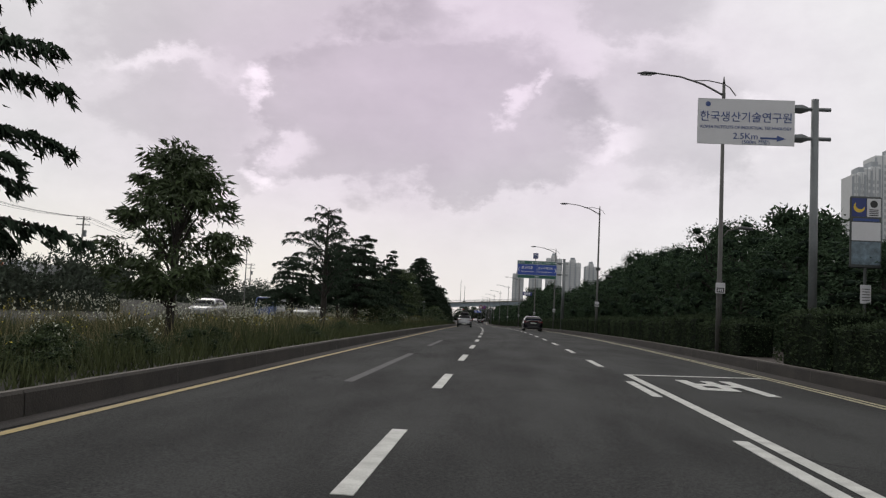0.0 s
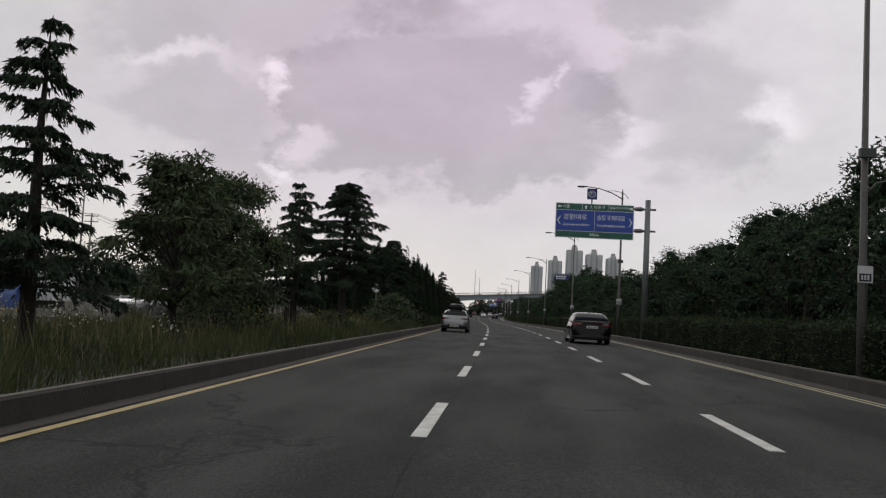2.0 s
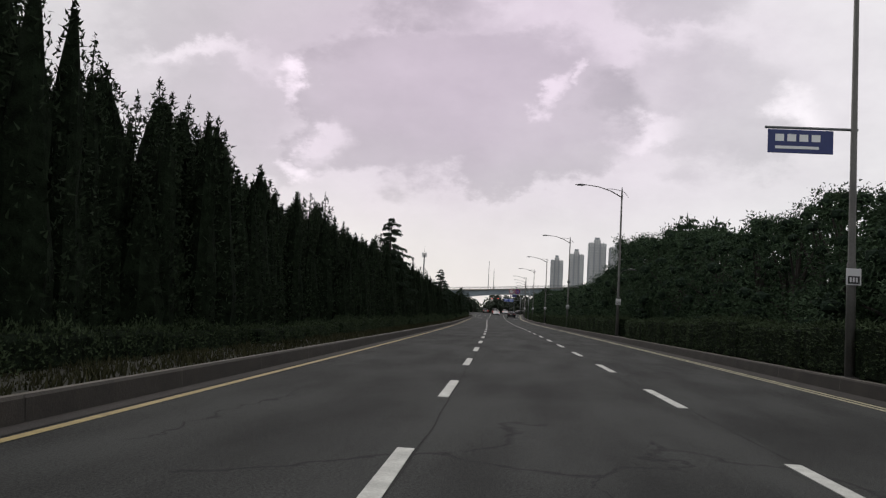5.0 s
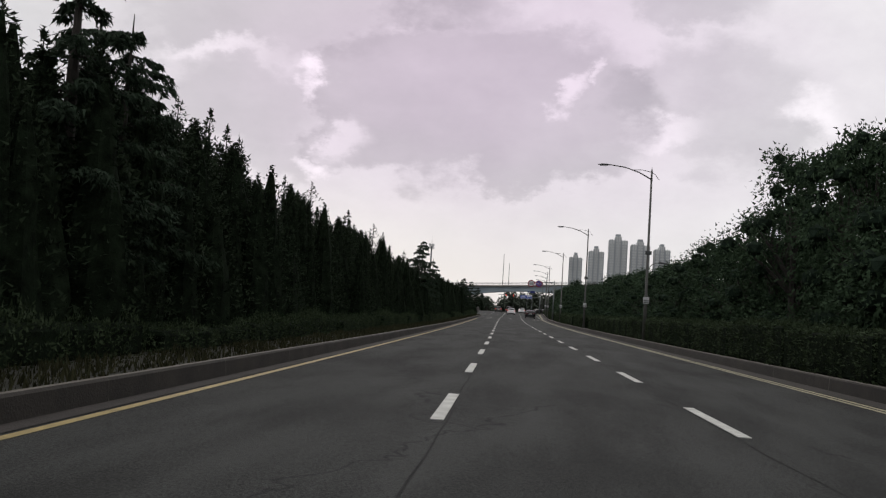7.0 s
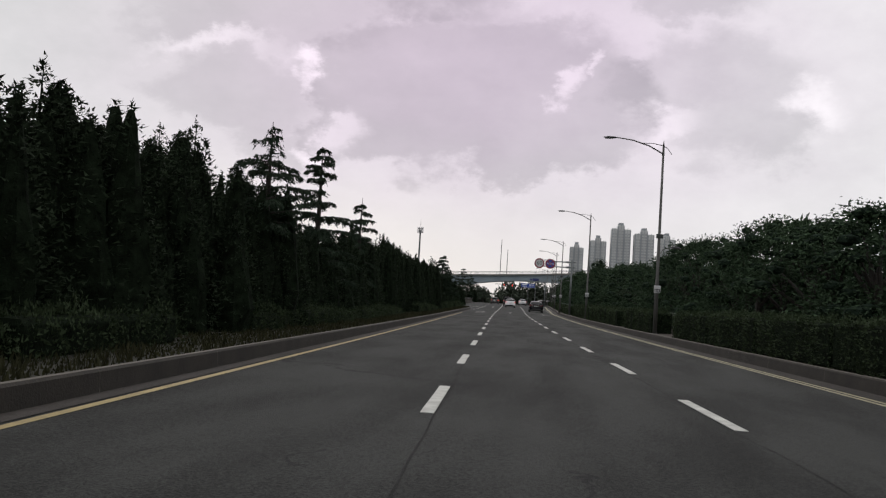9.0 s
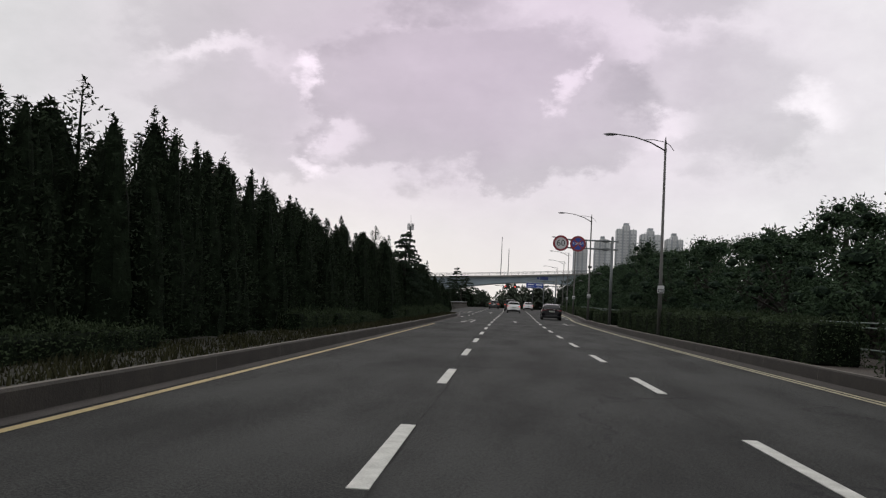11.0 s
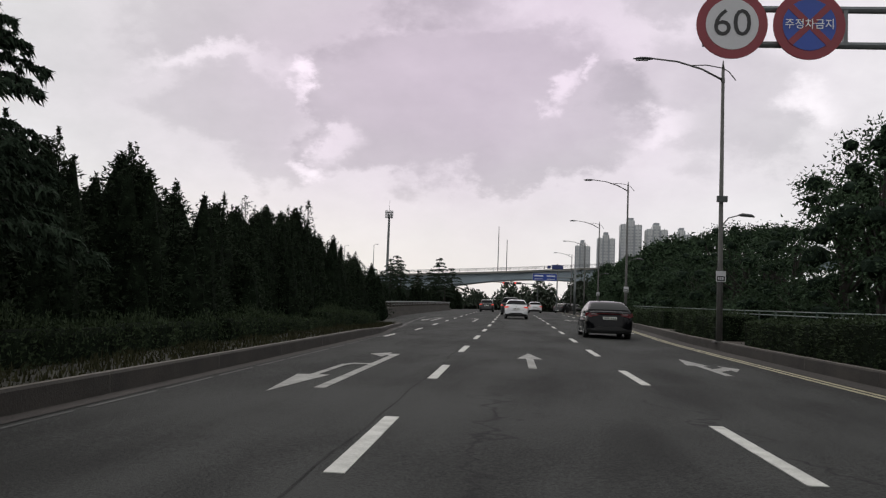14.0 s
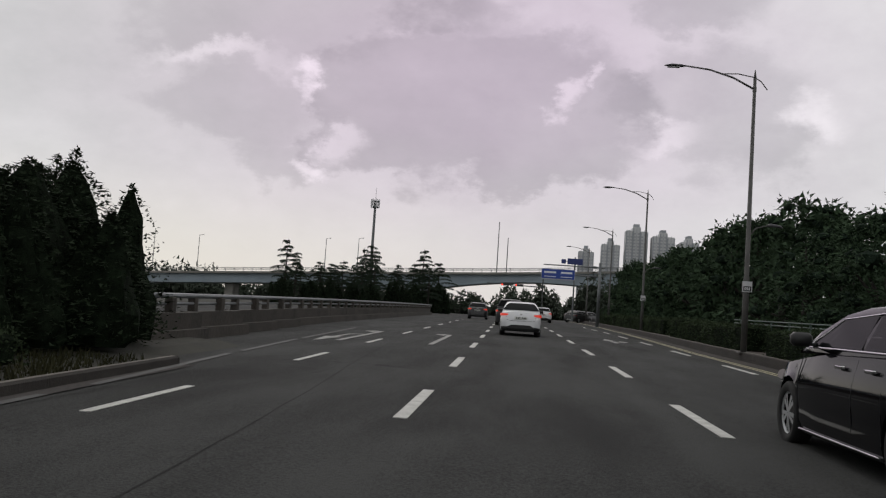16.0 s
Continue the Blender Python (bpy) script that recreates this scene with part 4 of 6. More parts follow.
# hedges
def hedge_mesh(length, w, h, seed, mat=M_HEDGE, dens=130, leaf=.055):
    global rng
    rng = np.random.default_rng(seed)
    n = int(length * (w + 2 * h) * dens)
    y = rng.uniform(0, length, n)
    per = rng.uniform(0, w + 2 * h, n)
    wav = .06 * np.sin(y * 1.7 + seed) + .05 * np.sin(y * 4.1) + .04 * rng.normal(0, 1, n)
    top = (per > h) & (per < h + w)
    x = np.where(per <= h, -w / 2, np.where(top, per - h - w / 2, w / 2))
    z = np.where(per <= h, per, np.where(top, h, per - h - w))
    nx = np.where(per <= h, -1., np.where(top, 0, 1.))
    nz = np.where(top, 1., .25)
    endf = np.clip(np.minimum(y, length - y) / .3, 0, 1)
    shoulder = np.where(top, -.12 * (np.abs(x) / (w / 2)) ** 3, 0) - .25 * (1 - endf) ** 2
    c = np.stack([x + nx * wav, y, np.maximum(z + np.where(top, wav, 0) + shoulder, .02)], 1)
    ch = [tufts(c, np.stack([nx, rng.normal(0, .3, n), nz], 1), leaf, 1.4, 0, .6)]
    for yy in (0.0, length):
        m = int(w * h * dens)
        c = np.stack([rng.uniform(-w / 2, w / 2, m), np.full(m, yy) + rng.normal(0, .04, m), rng.uniform(.02, h * .92, m)], 1)
        ch.append(tufts(c, np.tile([0, 1. if yy else -1., .2], (m, 1)), leaf, 1.4, 0, .6))
    v, f = merge(ch)
    crown = mesh_np("leaves", v.tolist(), f.tolist(), mat)
    # plain box core, its dark colour stands for shade behind the leaves
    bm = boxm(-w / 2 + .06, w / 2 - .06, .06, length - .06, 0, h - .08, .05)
    core = bpy.data.meshes.new("shade_core")
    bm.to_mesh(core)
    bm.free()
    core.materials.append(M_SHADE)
    return crown, core


HED = [hedge_mesh(6.0, 1.1, 1.12, 51, M_HEDGE, 210, .042), hedge_mesh(6.0, 1.1, 1.05, 52, M_HEDGE, 210, .042), hedge_mesh(3.2, 1.2, 1.25, 53, M_HEDGE, 210, .042)]


def hedge(meshes, d, s, label, size=1.0):
    h = group_of("hedge", at(d, s, .25) @ Matrix.Diagonal((1, 1, size, 1)), label, "hedge", "clipped hedges")
    share("foliage", meshes[0], h, Matrix())
    share("shade_core", meshes[1], h, Matrix())


gaps = [(24.2, 27.0), (166.8, 168.6), (237.5, 240.5), (250, 253), (292.5, 295), (307.4, 310), (321, 324), (336.5, 339), (355, 358)]
s = -4.0
k = 0
while s < 395:
    if not any(a - 5.9 < s < b for a, b in gaps):
        hedge(HED[k % 2], 8.45 + widen(s + 3), s, "clipped dark green hedge along the pavement", rr.uniform(.94, 1.06) * (1 if s < 285 else .78))
        s += 6.02
    elif not any(a - 3.1 < s < b for a, b in gaps):
        hedge(HED[2], 8.45 + widen(s + 2), s, "short clipped dark green hedge block", rr.uniform(.85, 1.08) * (1 if s < 285 else .8))
        s += 3.3
    else:
        s += .5
    k += 1
LOWH = [hedge_mesh(5.0, .7, .42, 61, M_HEDGE, 420, .028), hedge_mesh(5.0, .75, .36, 62, M_HEDGE, 420, .028)]
s = 112.0
while s < 316:
    if rr.random() < .9:
        h = group_of("low_hedge", at(-5.15 + rr.uniform(-.12, .12), s, .2) @ Matrix.Diagonal((1, 1, rr.uniform(1.0, 1.55), 1)), "low untrimmed hedge on the median", "hedge", "median hedge")
        share("foliage", LOWH[rr.randrange(2)][0], h, Matrix())
        share("shade_core", LOWH[0][1], h, Matrix())
    s += rr.uniform(4.9, 5.4)


# grass on the median
def blades(name, n, s0, s1, d0, d1, h0, h1, mat, width=.012, seed=5, power=1.0, label="tall wild grass"):
    g = np.random.default_rng(seed)
    sv = s0 + (s1 - s0) * g.uniform(0, 1, n) ** power
    dv = g.uniform(d0, d1, n)
    hv = g.uniform(h0, h1, n) * (.7 + .5 * np.sin(sv * .9 + dv * 2.1) ** 2)
    lean = g.normal(0, .28, (n, 2)) * hv[:, None]
    ang = g.uniform(0, math.tau, n)
    base = np.array([R(d + flare(s), s, .21 - end_drop(s)) for d, s in zip(dv, sv)])
    side = np.stack([np.cos(ang), np.sin(ang), np.zeros(n)], 1) * (width * (.6 + g.uniform(0, 1, n)))[:, None]
    tip = base + np.stack([lean[:, 0], lean[:, 1], hv], 1)
    v = np.stack([base - side, base + side, tip], 1).reshape(-1, 3)
    q = np.arange(3 * n).reshape(-1, 3).tolist()
    ob = new(name, mesh_np(name, v.tolist(), q, mat))
    tagged(ob, label, "grass", kind="stuff")
    return tip


blades("tall_grass", 110000, 2, 97, -11.5, -3.8, .12, .46, M_GRASS, .010, 5, 1.2, "tall wild green and straw grass on the median")
blades("kerb_grass", 60000, 96, 321, -5.3, -3.78, .04, .17, M_KERBGRASS, .016, 6, 1.0, "short rough grass beside the median kerb")
blades("seed_stalks", 9000, 4, 96, -11.0, -4.6, .45, .85, M_STRAW, .006, 8, 1.2, "dry grass stalks with seed heads")
blades("weed_stems", 2600, 4, 92, -10.5, -4.4, .75, 1.1, M_GRASS, .006, 9, 1.3, "tall weed stems")
g = np.random.default_rng(17)
for nm, mat, n, s1, lo, hi, sz, lab in (("white_weed_flowers", M_FLOWER, 6000, 60, .5, .95, .03, "small white flower heads of tall weeds"), ("yellow_weed_flowers", M_YFLOWER, 1600, 96, .35, .8, .024, "small yellow flower heads among the grass")):
    hubs = [(g.uniform(-10.5, -4.3), 4 + (s1 - 4) * g.uniform(0, 1) ** 1.4, g.uniform(lo, hi)) for _ in range(n // 20)]
    c = np.array([tuple(R(d + g.normal(0, .14), s + g.normal(0, .14), .2 + z + g.normal(0, .07))) for d, s, z in hubs for _ in range(20)])
    rng = np.random.default_rng(18)
    v, f = tufts(c, np.tile([0, -.5, .8], (len(c), 1)), sz, 1.0, 0, .6)
    tagged(new(nm, mesh_np(nm, v.tolist(), f.tolist(), mat)), lab, "flowers", kind="stuff")
for d, s, size in ((-4.5, 6.5, .24), (-5.0, 8.3, .27), (-4.6, 10.2, .26), (-5.2, 11.6, .30), (-4.7, 13.2, .27), (-4.5, 15.4, .25), (-4.9, 17.6, .24), (-4.4, 24.0, .24), (-4.6, 30.5, .26), (-5.0, 41.5, .5), (-5.4, 43.4, .75), (-5.2, 47.5, .5), (-5.6, 78, .4), (-5.3, 87.5, .5)):
    plant("shrub", BRD[2], tree_at(d, s, .2, size, s * 40, size * 1.35), "low dark green weed bush beside the median kerb", "shrub", "kerb weeds")


# ---- street lamps ----
def lamp_post(m, label, plate=True, box_on=False, low_arm=False, double=False):
    """A tapered steel mast with a curved arm over the road, a stay and a flat lamp head."""
    e = group_of("street_lamp", m, label, "street lamp", "street lamps")
    bm = bmesh.new()
    tube(bm, [(0, 0, 0), (0, 0, 2.4), (0, 0, 2.45), (0, 0, 9.0)], [.105, .095, .08, .052], 10)
    tube(bm, [(0, 0, 9.0), (0, 0, 9.28)], [.05, .012], 10)
    part("mast", bm, M_LAMPPOST, e, smooth=True)
    part("base_plate", boxm(-.2, .2, -.2, .2, -.02, .03, .006), M_LAMPPOST, e)
    for sg in ((-1, 1) if double else (-1,)):
        bm = bmesh.new()
        tube(bm, [(0, 0, 8.62), (sg * .7, 0, 8.98), (sg * 1.5, 0, 9.22), (sg * 2.35, 0, 9.32)], [.036, .034, .03, .026], 8)
        part("arm", bm, M_LAMPPOST, e, smooth=True)
        bm = bmesh.new()
        tube(bm, [(sg * -.42, 0, 8.62), (sg * -.2, 0, 8.9), (0, 0, 9.02), (sg * .55, 0, 9.12), (sg * 1.05, 0, 9.10)], .018, 6)
        part("stay", bm, M_LAMPPOST, e, smooth=True)
        bm = bmesh.new()
        tube(bm, [(sg * 2.3, 0, 9.31), (sg * 2.42, 0, 9.315), (sg * 2.75, 0, 9.32), (sg * 3.0, 0, 9.30)], [.03, .085, .10, .03], 10)
        for v in bm.verts:
            v.co.z = 9.31 + (v.co.z - 9.31) * .55
        head = part("lamp_head", bm, M_LAMPHEAD, e, "dark grey flat lamp head", True)
        part("lens", boxm(*sorted((sg * 2.5, sg * 2.9)), -.06, .06, 9.245, 9.262), M_GLASSY, head)
    bm = bmesh.new()
    tube(bm, [(0, 0, 8.54), (0, 0, 8.70)], .064, 10)
    part("collar", bm, M_LAMPPOST, e)
    if plate:
        p = part("number_panel", boxm(-.16, .16, -.135, -.118, 1.95, 2.3, .004), M_SIGNWHITE, e, "white panel on the mast")
        part("dark_field", boxm(-.125, .125, -.142, -.134, 1.98, 2.14), M_BLACK, p)
        for k in range(3):
            part("bar", boxm(-.09 + .065 * k, -.05 + .065 * k, -.147, -.1415, 2.01, 2.11), M_SIGNWHITE, p)
    if box_on:
        part("control_box", boxm(-.17, .17, -.2, -.07, 4.55, 4.75, .01), M_DARKSTEEL, e)
    if low_arm:
        bm = bmesh.new()
        tube(bm, [(0, 0, 3.75), (.25, 0, 4.05), (.6, 0, 4.15)], [.025, .022, .02], 6)
        a = part("path_lamp_arm", bm, M_LAMPPOST, e, smooth=True)
        bm = bmesh.new()
        tube(bm, [(.58, 0, 4.15), (.7, 0, 4.165), (1.0, 0, 4.14), (1.1, 0, 4.1)], [.03, .06, .05, .02], 8)
        part("path_lamp_head", bm, M_LAMPHEAD, a, smooth=True)
    return e


LAMP = "galvanised street lamp with a curved arm at the kerb"
LAMPS = [(7.88, 29.8, 1, 0, 1), (7.88, 64.3, 1, 1, 1), (7.88, 101.6, 1, 1, 1), (7.88, 132.5, 1, 0, 0), (7.88, 168.5, 1, 0, 1), (7.88, 204.0, 1, 1, 1), (7.88, 239.1, 1, 1, 1), (7.88, 273.9, 1, 0, 0), (7.6, 308.6, 1, 1, 1), (8.2, 337.5, 1, 0, 1),
         (9.2, 366.4, 1, 0, 1), (10.2, 394, 0, 0, 0), (10.4, 419.0, 0, 0, 0)]
for d, s, p, b, l in LAMPS:
    lamp_post(at(d, s, .25) @ Matrix.Diagonal((.95, 1, .985 if s < 300 else .967, 1)), LAMP, bool(p), bool(b), bool(l))
for d, s, dbl in ((-28.2, 104, False), (-22.2, 125.3, True), (-28.2, 80, False), (-28.2, 168, False)):
    lamp_post(at(d, s, 0) @ Matrix.Diagonal((.87, .87, .87, 1)), "street lamp beyond the opposite carriageway", False, double=dbl)


# ---- gantry signs ----
def cantilever(m, label, h, reach, arms, mast_r=.16, category="road sign"):
    """A mast with two level arms reaching over the road; local x is to the right, the mast stands at 0."""
    e = group_of("overhead_sign", m, label, category)
    bm = bmesh.new()
    tube(bm, [(0, 0, 0), (0, 0, h)], [mast_r, mast_r * .82], 16)
    part("mast", bm, M_GALV, e, "grey steel mast", True)
    part("base_plate", boxm(-.3, .3, -.3, .3, -.03, .04, .01), M_GALV, e)
    for z in arms:
        bm = bmesh.new()
        tube(bm, [(.42, 0, z), (-.25, 0, z)], .055, 8)
        part("bracket", bm, M_GALV, e)
        bm = bmesh.new()
        tube(bm, [(-.2, 0, z), (-.36, 0, z), (-.62, 0, z), (-.7, 0, z)], [.07, .13, .11, .06], 6)
        part("coupling", bm, M_GALV, e)
        bm = bmesh.new()
        tube(bm, [(-.6, 0, z), (-reach, 0, z)], [.06, .05], 8)
        part("arm", bm, M_GALV, e)
    return e


def panel(e, name, x0, x1, z0, z1, mat, y=-.13, thick=.03, label=""):
    return part(name, boxm(x0, x1, y, y + thick, z0, z1, .008), mat, e, label)


# white direction sign to the institute
e = cantilever(at(9.18, 24.9, .15), "white direction sign with blue lettering on a steel mast", 7.3, 3.1, (7.02, 6.2), .12)
b = panel(e, "sign_board", -3.2, -.58, 5.95, 7.22, M_SIGNWHITE, label="white sign board")
lettering("lettering", "\ud55c\uad6d\uc0dd\uc0b0\uae30\uc220\uc5f0\uad6c\uc6d0", .31, M_LETTERNAVY, b, -1.89, -.136, 6.70, width=2.46, thick=.004)
lettering("lettering", "KOREA INSTITUTE OF INDUSTRIAL TECHNOLOGY", .12, M_LETTERNAVY, b, -1.89, -.136, 6.42, width=2.46, thick=.003)
lettering("lettering", "2.5Km", .24, M_LETTERNAVY, b, -1.9, -.136, 6.18, width=.66, thick=.004)
lettering("lettering", "(500m \uc804\ubc29)", .14, M_LETTERNAVY, b, -1.62, -.136, 6.025, width=.74)
bm = boxm(-1.5, -1.05, -.14, -.131, 6.12, 6.17)
vs = [bm.verts.new(p) for p in ((-1.06, -.138, 6.23), (-.82, -.138, 6.145), (-1.06, -.138, 6.06))]
bm.faces.new(vs)
part("arrow", bm, M_LETTERNAVY, b)
bm = bmesh.new()
disc(bm, -2.92, 7.06, .07, -.138, -.131, 14)
part("emblem", bm, M_LETTERNAVY, b)

# blue and green route sign
e = cantilever(at(7.98, 92.6, .15), "blue and green overhead route sign on a steel mast", 7.35, 4.6, (6.86, 5.72), .17)
b = panel(e, "sign_board", -4.78, -.72, 5.2, 7.02, M_SIGNWHITE, y=-.15, label="white-edged sign board")
panel(e, "sign_field", -4.74, -.76, 6.67, 6.985, M_SIGNGREEN, y=-.158, thick=.012)
panel(e, "sign_field", -4.74, -.76, 5.57, 6.64, M_SIGNBLUE, y=-.158, thick=.012)
panel(e, "sign_field", -4.74, -.76, 5.235, 5.54, M_SIGNGREEN, y=-.158, thick=.012)
for x0, x1, z0, z1 in ((-2.76, -2.745, 5.57, 6.64), (-3.42, -3.405, 6.67, 6.985), (-2.08, -2.065, 6.67, 6.985)):
    part("divider", boxm(x0, x1, -.163, -.157, z0, z1), M_LETTER, b)
Y = -.163
for body, size, x, z, w in (("\uacbd\uc6d0\ub300\ub85c", .33, -3.76, 6.28, 1.22), ("Gyeongwon-daero", .19, -3.7, 5.9, 1.36), ("\uc1a1\ub3c4\uad6d\uc81c\ub300\ub85c", .31, -1.9, 6.28, 1.46), ("Songdogukje-daero", .19, -1.9, 5.9, 1.46),
                            ("300m", .2, -2.75, 5.385, .5), ("\uc2dc\uccad", .2, -4.24, 6.83, .34), ("\uc18c\ub798\ud3ec\uad6c", .19, -2.62, 6.83, .78), ("\uacbd\uc81c\uc790\uc720\uad6c\uc5ed\uccad", .16, -1.5, 6.83, 1.0)):
    lettering("lettering", body, size, M_LETTER, b, x, Y, z, width=w)
for x, z, k in ((-4.56, 6.1, -1), (-.93, 6.1, 1)):
    bm = bmesh.new()
    for q in (-1, 1):
        vs = [bm.verts.new((x + k * a, Y, z + q * c)) for a, c in ((.08, 0), (-.06, .22), (-.02, .22), (.13, 0))]
        bm.faces.new(vs)
    part("chevron", bm, M_LETTER, b)
for x, z, dx, dz in ((-4.58, 6.83, -1, 0), (-3.22, 6.83, 0, 1), (-.87, 6.83, 1, 0)):
    bm = bmesh.new()
    for pts in (((.10, 0), (0, .09), (0, .035), (-.1, .035), (-.1, -.035), (0, -.035), (0, -.09)),):
        bm.faces.new([bm.verts.new((x + (u * dx if dx else w), Y, z + (u * dz if dz else w))) for u, w in pts])
    part("arrow", bm, M_LETTER, b)
bm = bmesh.new()
tube(bm, [(-2.92, -.1, 7.0), (-2.92, -.1, 7.3)], .035, 8)
part("shield_post", bm, M_GALV, e)
sh = panel(e, "route_shield", -3.18, -2.66, 7.25, 7.82, M_SIGNNAVY, y=-.15, label="navy route number panel")
bm = bmesh.new()
for q in range(24):
    a0, a1 = q * math.tau / 24, (q + 1) * math.tau / 24
    bm.faces.new([bm.verts.new((-2.92 + .2 * f * math.cos(a), Y, 7.53 + .16 * f * math.sin(a))) for f, a in ((1, a0), (1, a1), (.86, a1), (.86, a0))])
part("ring", bm, M_LETTER, sh)
lettering("lettering", "77", .22, M_LETTER, sh, -2.92, Y, 7.53)

# small street name sign on a lamp mast
e = group_of("street_name_sign", at(7.95, 132.5, .15), "navy street name sign bracketed to a lamp mast", "road sign")
part("sign_board", boxm(-1.85, -.5, -.03, 0, 4.75, 5.25, .008), M_SIGNNAVY, e)
for k in range(4):
    part("bar", boxm(-1.7 + .25 * k, -1.52 + .25 * k, -.036, -.029, 5.0, 5.15), M_LETTER, e)
part("bar", boxm(-1.7, -.8, -.036, -.029, 4.84, 4.9), M_LETTER, e)
bm = bmesh.new()
tube(bm, [(-1.9, .03, 5.3), (.02, .03, 5.3)], .03, 6)
part("bracket", bm, M_GALV, e)

# round limit and no-stopping signs
e = cantilever(at(7.85, 293.8, .15), "round speed limit and no-stopping signs on a steel mast", 6.1, 3.9, (5.78, 5.22), .105)
for cx, inner, nm in ((-3.48, M_SIGNWHITE, "speed_limit_disc"), (-2.32, M_SIGNBLUE, "no_stopping_disc")):
    bm = bmesh.new()
    disc(bm, cx, 5.5, .54, -.12, -.09)
    dsc = part(nm, bm, M_SIGNRED, e, "round sign with a red rim")
    bm = bmesh.new()
    disc(bm, cx, 5.5, .40, -.128, -.119)
    part("field", bm, inner, dsc)
    if cx < -3:
        lettering("lettering", "60", .6, M_BLACK, dsc, cx, -.133, 5.5, width=.56)
    else:
        for a in (45, -45):
            bm = boxm(-.41, .41, -.1345, -.127, -.05, .05)
            bmesh.ops.rotate(bm, verts=bm.verts[:], cent=(0, 0, 0), matrix=Matrix.Rotation(radians(a), 3, "Y"))
            bmesh.ops.translate(bm, verts=bm.verts[:], vec=(cx, -.0005 * (a > 0), 5.5))
            part("red_bar", bm, M_SIGNRED, dsc)
        lettering("lettering", "\uc8fc\uc815\ucc28\uae08\uc9c0", .17, M_LETTER, dsc, cx, -.142, 5.5, width=.72)
part("brace", boxm(-1.78, -1.72, -.05, .05, 5.2, 5.8), M_GALV, e)

# speed limit sign among the median plants
e = group_of("speed_limit_sign", at(-6.34, 94.5, .2) @ Matrix.Diagonal((.85, .85, .89, 1)), "round speed limit sign on a thin post in the median", "road sign")
bm = bmesh.new()
tube(bm, [(0, 0, -.1), (0, 0, 2.75)], .03, 8)
part("post", bm, M_GALV, e)
bm = bmesh.new()
disc(bm, 0, 2.35, .31, -.06, -.035)
dsc = part("disc", bm, M_DARKSTEEL, e)
bm = bmesh.new()
disc(bm, 0, 2.35, .27, -.067, -.059)
part("field", bm, M_SIGNWHITE, dsc)
lettering("lettering", "80", .36, M_BLACK, dsc, 0, -.07, 2.35, width=.36)

# bus stop post
e = group_of("bus_stop_sign", at(10.55, 24.9, .15), "bus stop panel on a dark post beside the hedge", "bus stop")
bm = bmesh.new()
tube(bm, [(0, 0, 0), (0, 0, 2.8)], .045, 8)
part("post", bm, M_DARKSTEEL, e)
part("frame", boxm(-.42, .42, -.05, .03, 2.7, 4.66, .03), M_DARKSTEEL, e)
part("print_panel", boxm(-.38, .0, -.058, -.049, 4.1, 4.6), M_SIGNNAVY, e, "navy panel with a yellow swirl")
bm = bmesh.new()
for q in range(14):
    a0, a1 = 2.2 + q * .3, 2.2 + (q + 1) * .3
    w0, w1 = .09 * math.sin(math.pi * q / 14) + .01, .09 * math.sin(math.pi * (q + 1) / 14) + .01
    bm.faces.new([bm.verts.new((-.19 + (.15 - w) * math.cos(a), -.062, 4.36 + (.15 - w) * math.sin(a))) for w, a in ((0, a0), (0, a1), (w1, a1), (w0, a0))])
part("swirl", bm, M_GOLD, e)
part("print_panel", boxm(.02, .38, -.058, -.049, 4.1, 4.6), M_SIGNWHITE, e)
bm = bmesh.new()
disc(bm, .2, 4.45, .1, -.063, -.057, 20)
part("bus_symbol", bm, M_BLACK, e)
for q in range(4):
    part("bar", boxm(.08, .32, -.063, -.057, 4.13 + .05 * q, 4.155 + .05 * q), M_BLACK, e)
part("bar", boxm(-.34, .34, -.063, -.049, 3.98, 4.05), M_LETTERNAVY, e)
part("print_panel", boxm(-.38, .38, -.058, -.049, 3.45, 3.95), M_SIGNWHITE, e)
part("poster", boxm(-.38, .38, -.058, -.049, 2.8, 3.42), M_POSTER, e)
part("notice", boxm(-.14, .14, -.07, -.045, 1.75, 2.25, .006), M_SIGNWHITE, e)
for q in range(5):
    part("bar", boxm(-.1, .1, -.075, -.069, 1.83 + .075 * q, 1.85 + .075 * q), M_BLACK, e)


# ---- fence behind the pavement ----
def fence(s0, s1, d, h=.95):
    e = group_of("fence", Matrix(), "low green metal rail fence behind the hedge", "fence")
    for z in (h, h - .12, .35):
        bm = bmesh.new()
        n = max(2, int((s1 - s0) / 4))
        tube(bm, [R(d, s0 + (s1 - s0) * i / n, .27 + z) for i in range(n + 1)], .022, 6)
        part("rail", bm, M_GREENRAIL, e)
    s = s0
    while s <= s1:
        p = R(d, s, .24)
        bm = bmesh.new()
        tube(bm, [p, p + Vector((0, 0, h + .05))], .03, 6)
        part("post", bm, M_GREENRAIL, e)
        s += 2.0


fence(16, 30, 10.2)
fence(228, 262, 9.7, 1.0)
fence(286, 345, 9.7, 1.0)


# ---- vehicles ----
def lerp(a, b, u):
    return a + (b - a) * u


def smooth_curve(keys, x):
    """Value at x of an eased line through the (x, value) keys."""
    if x <= keys[0][0]:
        return keys[0][1]
    for (a, p), (b, q) in zip(keys, keys[1:]):
        if x <= b:
            u = (x - a) / (b - a)
            return p + (q - p) * u
    return keys[-1][1]


